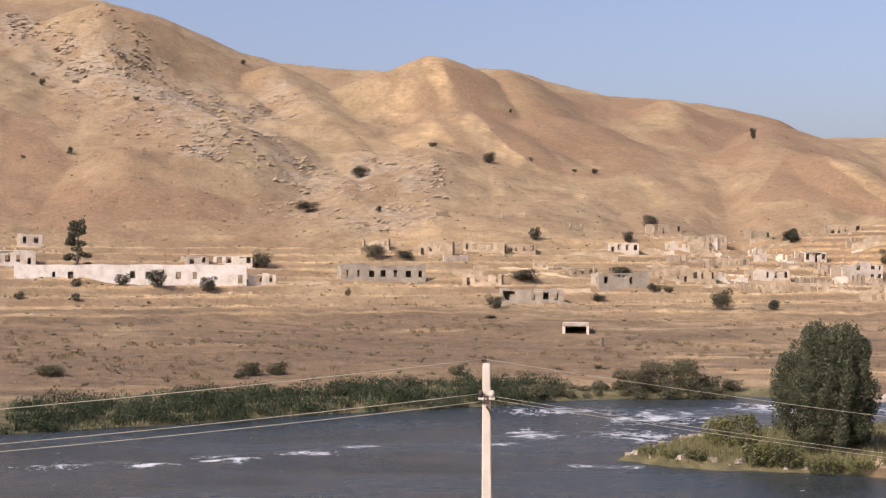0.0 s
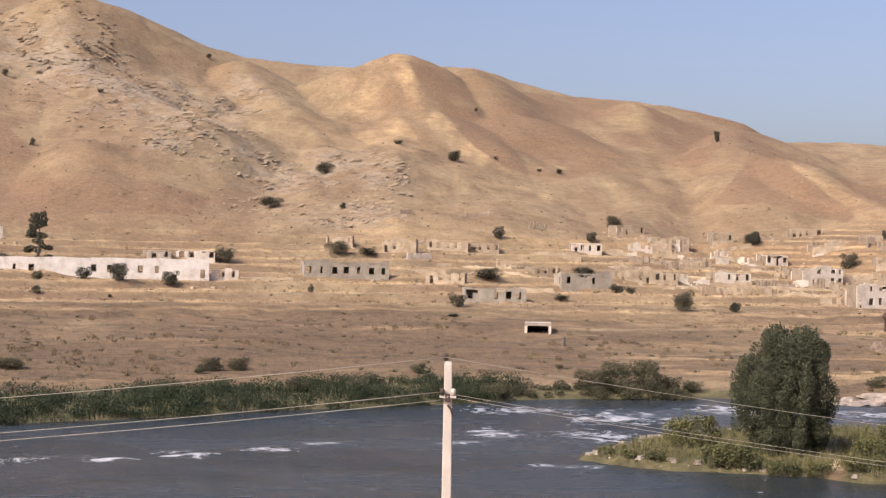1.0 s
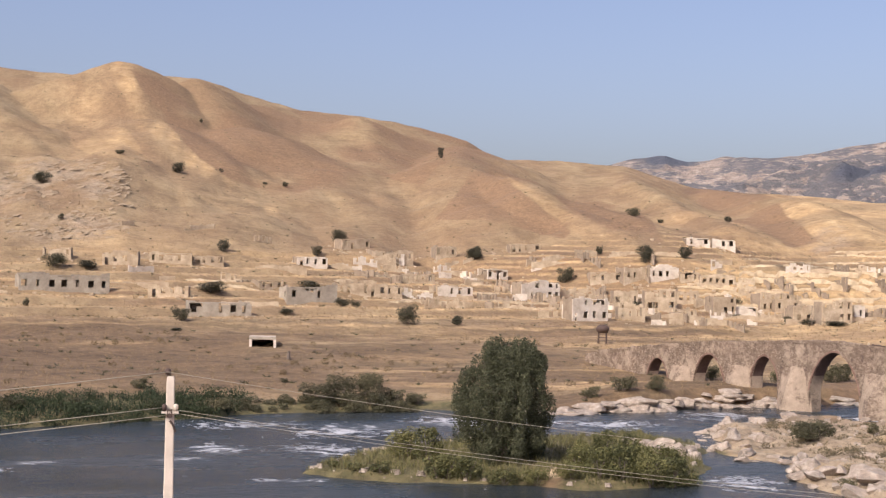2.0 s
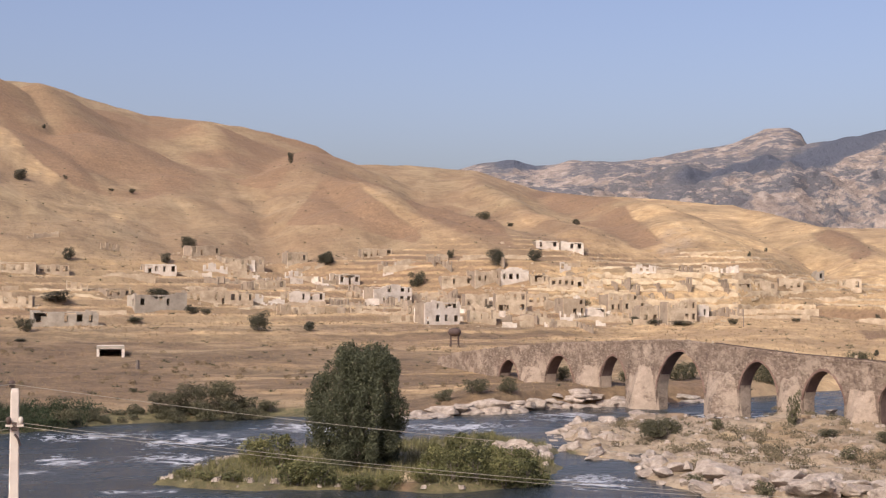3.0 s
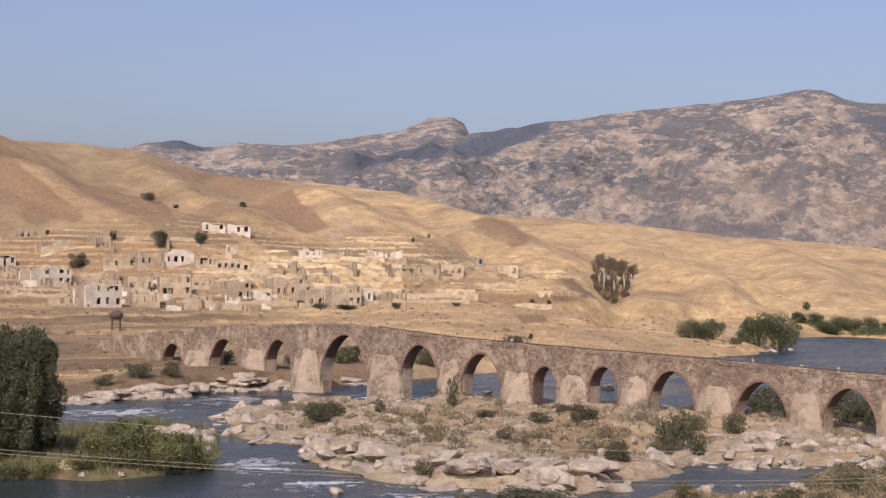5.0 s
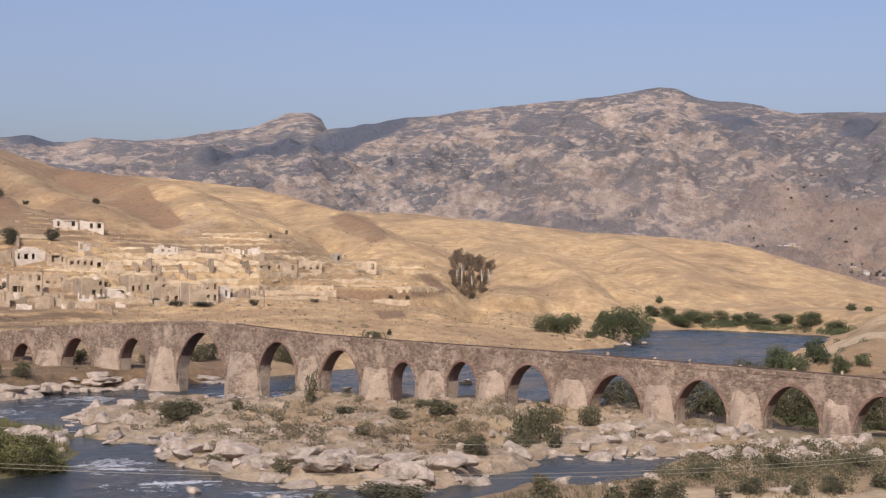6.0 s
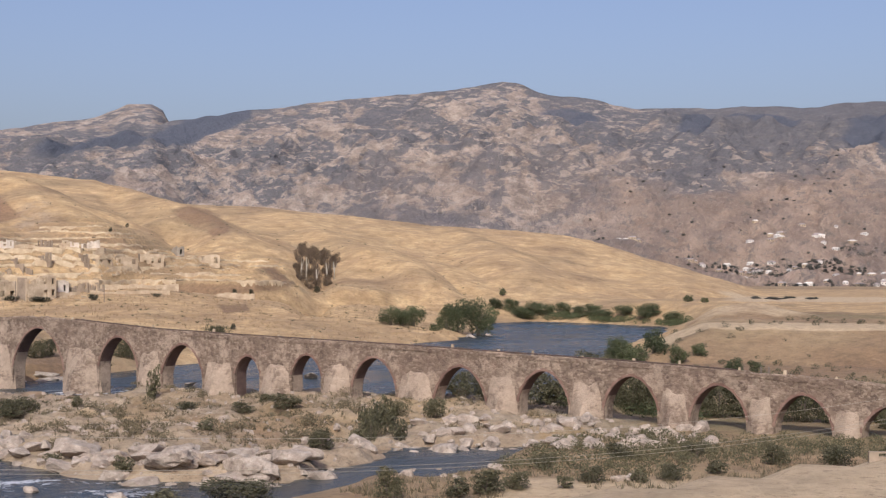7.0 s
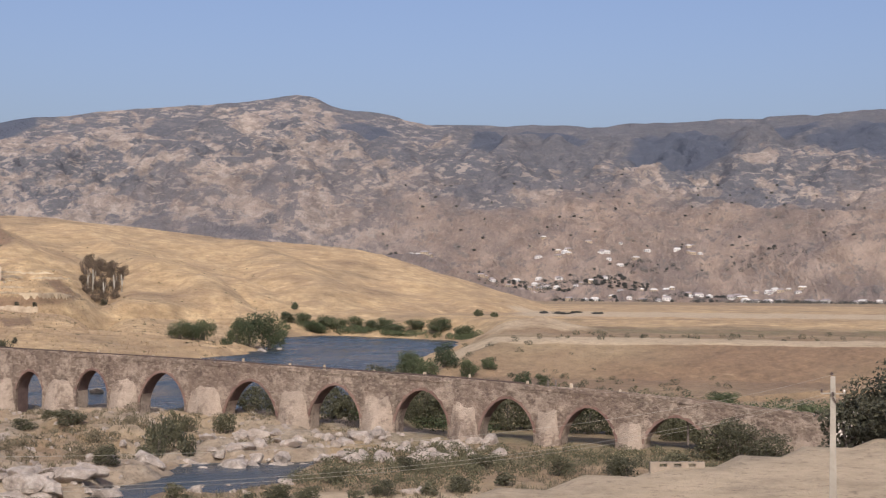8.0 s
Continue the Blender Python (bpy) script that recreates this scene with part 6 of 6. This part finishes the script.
def spread(count, bearings, distances, seed, keep=None, low=0.25):
    rng = np.random.default_rng(seed)
    a = np.radians(rng.uniform(*bearings, count))
    r = rng.uniform(*distances, count)
    x, y = r * np.sin(a), r * np.cos(a)
    g = ground_height(x, y)
    z = np.where(r > 446, np.maximum(g, hills_height(x, y)), g)
    ok = z > low
    if keep is not None:
        ok &= keep(x, y, np.degrees(a), r)
    return np.stack([x, y, z], 1)[ok]


def small_stones(count, bearings, distances, keep, seed):
    """Cobbles and broken stone too small to pick apart, as one mesh."""
    rng = random.Random(seed)
    bm = bmesh.new()
    for x, y, z in spread(count, bearings, distances, seed, keep):
        sz = 0.12 + 0.5 * rng.random() ** 2.5
        ring = [rng.uniform(0.7, 1.2) * sz for _ in range(5)]
        lo = [bm.verts.new((x + r * math.cos(k * 1.2566), y + r * math.sin(k * 1.2566), z - 0.1)) for k, r in enumerate(ring)]
        hi = [bm.verts.new((x + 0.6 * r * math.cos(k * 1.2566 + 0.2), y + 0.6 * r * math.sin(k * 1.2566 + 0.2), z + 0.55 * sz * rng.uniform(0.7, 1.2))) for k, r in enumerate(ring)]
        for k in range(5):
            bm.faces.new((lo[k], lo[(k + 1) % 5], hi[(k + 1) % 5], hi[k]))
        bm.faces.new(hi)
    return bm


# ---- reeds, grass tufts and small scrub ----
def blades(name, places, height, width, per, seed, material, label, category, lean=0.35):
    """Many thin blades in tufts at places (x, y, z), as one mesh."""
    rng = np.random.default_rng(seed)
    p = np.repeat(np.asarray(places, float), per, axis=0)
    n = len(p)
    p[:, :2] += rng.normal(size=(n, 2)) * height[1] * 0.22
    h = rng.uniform(height[0], height[1], n)
    a = rng.uniform(0, math.tau, n)
    t = np.stack([np.cos(a), np.sin(a), np.zeros(n)], 1)
    tip = p + rng.normal(size=(n, 3)) * lean * h[:, None] * np.array([1, 1, 0.1])
    tip[:, 2] = p[:, 2] + h
    co = np.stack([p - t * width, p + t * width, tip], 1)
    co[:, :2, 2] -= 0.15
    me_ = bpy.data.meshes.new(name)
    me_.from_pydata(co.reshape(-1, 3).tolist(), [], np.arange(3 * n).reshape(-1, 3).tolist())
    me_.materials.append(material)
    return tagged(new(name, me_), label, category, kind="stuff")


def reed_belt(x, y, az, r):
    d = shore_distance(x, y, RIVER)
    return (d < 13 + 4 * fbm(x, y, 9, 2, 401)) & (fbm(x, y, 7, 3, 402) > -0.5 + 0.9 * blend(az, -3, 5))


cobbles = small_stones(1500, (23, 53), (125, 222), lambda x, y, az, r: shore_distance(x, y, ROCK_ISLE) < 0.5, 51)
tagged(part("cobbles", cobbles, ROCK), "pale cobbles and broken stone over the river island", "stones", kind="stuff")
pebbles = small_stones(2600, (6, 24), (132, 200), lambda x, y, az, r: np.abs(shore_distance(x, y, TREE_ISLE) - 0.3) < 1.6, 52)
tagged(part("pebbles", pebbles, ROCK), "pale pebbles along the shore of the small island", "stones", kind="stuff")
belt = spread(12000, (-24, 5), (165, 222), 31, reed_belt, -0.15)
blades("reeds", belt[::3], (0.6, 1.5), 0.07, 7, 32, REED, "green reeds along the far bank", "reeds")
thicket = leaf_cloud([(x, y, z + 0.5 + 0.4 * math.sin(k * 2.7), 1.3 + 0.5 * math.sin(k * 1.3), 1.3, 1.0 + 0.5 * math.sin(k * 0.9)) for k, (x, y, z) in enumerate(belt[::6].tolist())], 52000, 0.14, 35)
thicket.materials.append(REED)
tagged(new("bank_scrub", thicket), "dense dark green willow scrub along the far bank", "scrub", kind="stuff")
def scrub_cloud(name, places, size, count, leaf_size, seed, material, label):
    """Low tangled scrub over many places, as one mesh."""
    rng = random.Random(seed)
    lobes = []
    for x, y, z in places.tolist():
        w = rng.uniform(*size)
        lobes.append((x, y, z + 0.45 * w, w, w, 0.75 * w))
    me = leaf_cloud(lobes, count, leaf_size, seed)
    me.materials.append(material)
    return tagged(new(name, me), label, "scrub", kind="stuff")


behind = spread(620, (48.5, 68), (176, 222), 61, lambda x, y, az, r: (r > 160 / np.cos(np.radians(75 - az)) + 9) & (fbm(x, y, 16, 3, 421) > -0.25))
scrub_cloud("bank_thicket", behind, (0.7, 1.7), 34000, 0.16, 62, LEAF_BANK, "tangled dark green thicket behind the bridge")
foot = spread(900, (45.5, 64), (132, 163), 63, lambda x, y, az, r: (r < 160 / np.cos(np.radians(75 - az)) - 3) & (shore_distance(x, y, RIVER) > 1) & (fbm(x, y, 11, 3, 422) > -0.15), 0.0)
scrub_cloud("foot_scrub", foot, (0.4, 0.9), 26000, 0.11, 64, LEAF_OLIVE, "low olive scrub at the foot of the bridge")
upper = spread(900, (45.3, 53.2), (480, 556), 71, lambda x, y, az, r: (shore_distance(x, y, RIVER) < 7 + 3 * fbm(x, y, 14, 3, 425)) & (shore_distance(x, y, RIVER) > 0) & (r > 484))
scrub_cloud("shore_thicket", upper, (0.9, 2.0), 14000, 0.22, 72, LEAF_BANK, "dark green thicket along the upstream shore")
scarp = spread(240, (51.5, 70), (232, 330), 65, lambda x, y, az, r: fbm(x, y, 20, 3, 423) > 0.0)
scrub_cloud("scarp_scrub", scarp, (0.35, 0.9), 7000, 0.12, 66, LEAF_OLIVE, "small dark shrubs dotted over the scarp")
inner = spread(650, (24, 45), (132, 222), 67, lambda x, y, az, r: (shore_distance(x, y, ROCK_ISLE) < -4) & (fbm(x, y, 12, 3, 424) > 0.0))
scrub_cloud("isle_thicket", inner, (0.4, 0.95), 24000, 0.11, 68, SCRUB, "brownish olive scrub among the island rocks")
herb_places = spread(5000, (7, 23.5), (136, 200), 33, lambda x, y, az, r: shore_distance(x, y, TREE_ISLE) < -0.3)
blades("island_grass", herb_places, (0.3, 1.0), 0.05, 6, 34, ISLEGRASS, "green and yellowing grass on the small island", "grass")
tussocks = spread(620, (-21, 19), (196, 330), 73, lambda x, y, az, r: (shore_distance(x, y, RIVER) < 108) & (fbm(x * 0.35, y, 15, 3, 431) > 0.12))
scrub_cloud("meadow_scrub", tussocks, (0.3, 0.8), 12000, 0.14, 74, TUSSOCK, "brown tussocks and low scrub over the dry meadow")
meadow_places = spread(8000, (-20, 26), (190, 345), 35)
blades("meadow_grass", meadow_places, (0.15, 0.5), 0.06, 4, 36, STRAW, "dry yellow grass tufts of the meadow", "grass")
village_places = spread(12000, (-18, 44), (330, 560), 37)
blades("terrace_grass", village_places, (0.3, 0.9), 0.06, 4, 38, STRAW, "dry straw tufts on the village terraces", "grass")
scrub_places = spread(1500, (-18, 45), (200, 760), 39)
blades("low_scrub", scrub_places, (0.2, 0.6), 0.12, 14, 40, LEAF_OLIVE, "low dark scrub dotted over meadow and hills", "scrub", 1.3)
edge_places = spread(900, (1, 17), (190, 236), 75, lambda x, y, az, r: (np.abs(shore_distance(x, y, RIVER) - 3) < 4) & (fbm(x, y, 9, 3, 433) > -0.2))
scrub_cloud("waterside_scrub", edge_places, (0.4, 1.0), 16000, 0.12, 76, LEAF_OLIVE, "dark olive scrub along the water's edge")
isle_places = spread(5200, (23, 52), (125, 225), 42, lambda x, y, az, r: (shore_distance(x, y, ROCK_ISLE) < -5) & (fbm(x, y, 12, 3, 410) > -0.25))
blades("isle_scrub", isle_places, (0.15, 0.55), 0.06, 7, 43, SCRUB, "low brownish scrub between the island rocks", "scrub", 0.5)
shore_places = spread(3000, (36, 64), (105, 160), 44, lambda x, y, az, r: (shore_distance(x, y, RIVER) > 1) & (fbm(x, y, 10, 3, 411) > -0.1) & (r > 112))
blades("shore_scrub", shore_places, (0.2, 0.7), 0.06, 7, 45, SCRUB, "low brownish scrub on the near river shore", "scrub", 0.5)


# ---- the far village ----
def far_house(bearing, distance, w, d, h, wall_mat, roof_mat, turn):
    x, y = spot(bearing, distance)
    px, py = np.array([x]), np.array([y])
    z = max(float(mountain_height(px, py)[0]), float(ground_height(px, py)[0]))
    house = thing("house", "small far-off village house with pale walls", "house", "far village", pose(x, y, z - 0.5, 0, 0, turn - bearing))
    bm = bmesh.new()
    box(bm, -w / 2, w / 2, 0, d, -3, h)
    wall = part("wall", bm, wall_mat, house)
    bm = bmesh.new()
    lo = [bm.verts.new(p) for p in ((-w / 2 - 0.4, -0.4, h + 0.01), (w / 2 + 0.4, -0.4, h + 0.01), (w / 2 + 0.4, d + 0.4, h + 0.01), (-w / 2 - 0.4, d + 0.4, h + 0.01))]
    hi = [bm.verts.new(p) for p in ((-w / 2 + 1.5, d / 2, h + 1.7), (w / 2 - 1.5, d / 2, h + 1.7))]
    for f in ((lo[0], lo[1], hi[1], hi[0]), (lo[1], lo[2], hi[1]), (lo[2], lo[3], hi[0], hi[1]), (lo[3], lo[0], hi[0]), tuple(lo[::-1])):
        bm.faces.new(f)
    part("roof", bm, roof_mat, house)
    for k in range(max(2, int(w / 3))):
        bm = bmesh.new()
        xx = -w / 2 + w * (k + 0.5) / max(2, int(w / 3))
        box(bm, xx - 0.5, xx + 0.5, -0.06, 0.02, 1.2, 2.6)
        part("window", bm, GLASSDARK, wall, "dark window")


rnd_ = random.Random(61)
for lo_b, hi_b, lo_r, hi_r, count in ((53.0, 58.5, 1940, 2040, 24), (55.0, 62.0, 2110, 2220, 24), (56.0, 70.5, 1680, 1760, 32), (57.5, 66.0, 1850, 1920, 22), (50.2, 52.8, 1960, 2030, 5)):
    for k in range(count):
        far_house(rnd_.uniform(lo_b, hi_b), rnd_.uniform(lo_r, hi_r), rnd_.uniform(5, 11), rnd_.uniform(5, 7), rnd_.uniform(2.6, 4.2), BARRACK if rnd_.random() < 0.6 else RUIN,
                  BARRACK if rnd_.random() < 0.35 else ROOF, rnd_.uniform(-35, 35))


def far_tree(bearing, distance, w, h):
    x, y = spot(bearing, distance)
    px, py = np.array([x]), np.array([y])
    z = max(float(mountain_height(px, py)[0]), float(ground_height(px, py)[0]))
    key = ("far", int(w * 10) % 3)
    m = pose(x, y, z - 0.4, 0, 0, int(bearing * 97) % 360) @ Matrix.Diagonal((w, w, h, 1))
    if key not in bush_stock:
        ob = thing("tree", "dark distant tree of the far village", "tree", "far trees")
        me_ = leaf_cloud(bush_lobes(900 + key[1], 8), 420, 0.08, 901 + key[1])
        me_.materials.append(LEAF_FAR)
        new("crown", me_).parent = ob
        part("trunk", stems(0.6, 0.2, 3, 5, 0.03), BARK, ob)
        bush_stock[key] = ob
        ob.matrix_world = m
    else:
        copy_of(bush_stock[key], m)


for lo_b, hi_b, lo_r, hi_r, count in ((53.2, 60.0, 1900, 2030, 130), (56.0, 71.0, 1660, 1760, 55), (56, 70, 2060, 2400, 28), (48.5, 52.8, 1960, 2040, 14), (49, 71, 2150, 2800, 85)):
    for k in range(count):
        far_tree(rnd_.uniform(lo_b, hi_b), rnd_.uniform(lo_r, hi_r), rnd_.uniform(4, 9), rnd_.uniform(2.5, 5.0))
rng_ = np.random.default_rng(99)
b_ = np.radians(np.concatenate([rng_.uniform(56, 71, 150), rng_.uniform(63, 71.5, 130)]))
d_ = np.concatenate([rng_.uniform(1660, 1760, 150), rng_.uniform(1620, 1665, 130)])
x_, y_ = d_ * np.sin(b_), d_ * np.cos(b_)
belt_rows = np.stack([x_, y_, np.maximum(mountain_height(x_, y_), ground_height(x_, y_))], 1)
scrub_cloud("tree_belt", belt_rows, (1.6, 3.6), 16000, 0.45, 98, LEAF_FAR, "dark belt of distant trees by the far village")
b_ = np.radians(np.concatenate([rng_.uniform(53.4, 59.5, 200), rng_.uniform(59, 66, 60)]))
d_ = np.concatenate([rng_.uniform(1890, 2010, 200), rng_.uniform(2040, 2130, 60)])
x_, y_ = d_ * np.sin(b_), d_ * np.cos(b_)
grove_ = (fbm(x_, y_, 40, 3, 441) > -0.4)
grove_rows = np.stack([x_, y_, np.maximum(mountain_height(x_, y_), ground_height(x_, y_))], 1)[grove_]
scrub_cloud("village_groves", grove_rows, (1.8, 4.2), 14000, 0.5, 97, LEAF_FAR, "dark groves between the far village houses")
for k in range(16):
    far_tree(rnd_.uniform(55.5, 58.2), rnd_.uniform(640, 655), rnd_.uniform(3, 6), rnd_.uniform(1.0, 1.8))

# pale block hut and low stone wall on the near right bank
hut = thing("hut", "small pale concrete block hut behind the trees", "hut", "", on_ground(67.6, 150))
bm = bmesh.new()
box(bm, -1.4, 1.4, 0, 2.4, -1, 5.6)
part("wall", bm, CONCRETE, hut)
bm = bmesh.new()
box(bm, -1.7, 1.7, -0.3, 2.7, 5.61, 5.85)
part("roof", bm, CONCRETE, hut)
low = tagged(part("stone_wall", wall_mesh(3.0, 0.32, 0.3, [(0.5, 0.9, 0.05, 0.22), (1.3, 1.7, 0.05, 0.22), (2.1, 2.5, 0.05, 0.22)], 0.05, 990), GABLE), "low pale block wall at the terrace edge", "wall")
low.matrix_world = on_ground(61.1, 79.5, 12) @ pose(-1.5, 0, 0)
for b_, d_, h_ in ((30.2, 412, 5.0), (61.5, 166, 2.2), (26.9, 430, 6.0), (56.0, 178, 3.4), (56.3, 178, 3.4)):
    x, y = spot(b_, d_)
    bm = bmesh.new()
    z0 = max(height_at(x, y), 4.0 if d_ < 200 else 0)
    tube(bm, [(x, y, z0 - 3.0), (x, y, z0 + h_)], [0.14, 0.11], 6)
    tagged(part("post", bm, BARK), "slim weathered brown post near the bridge", "post", "posts")
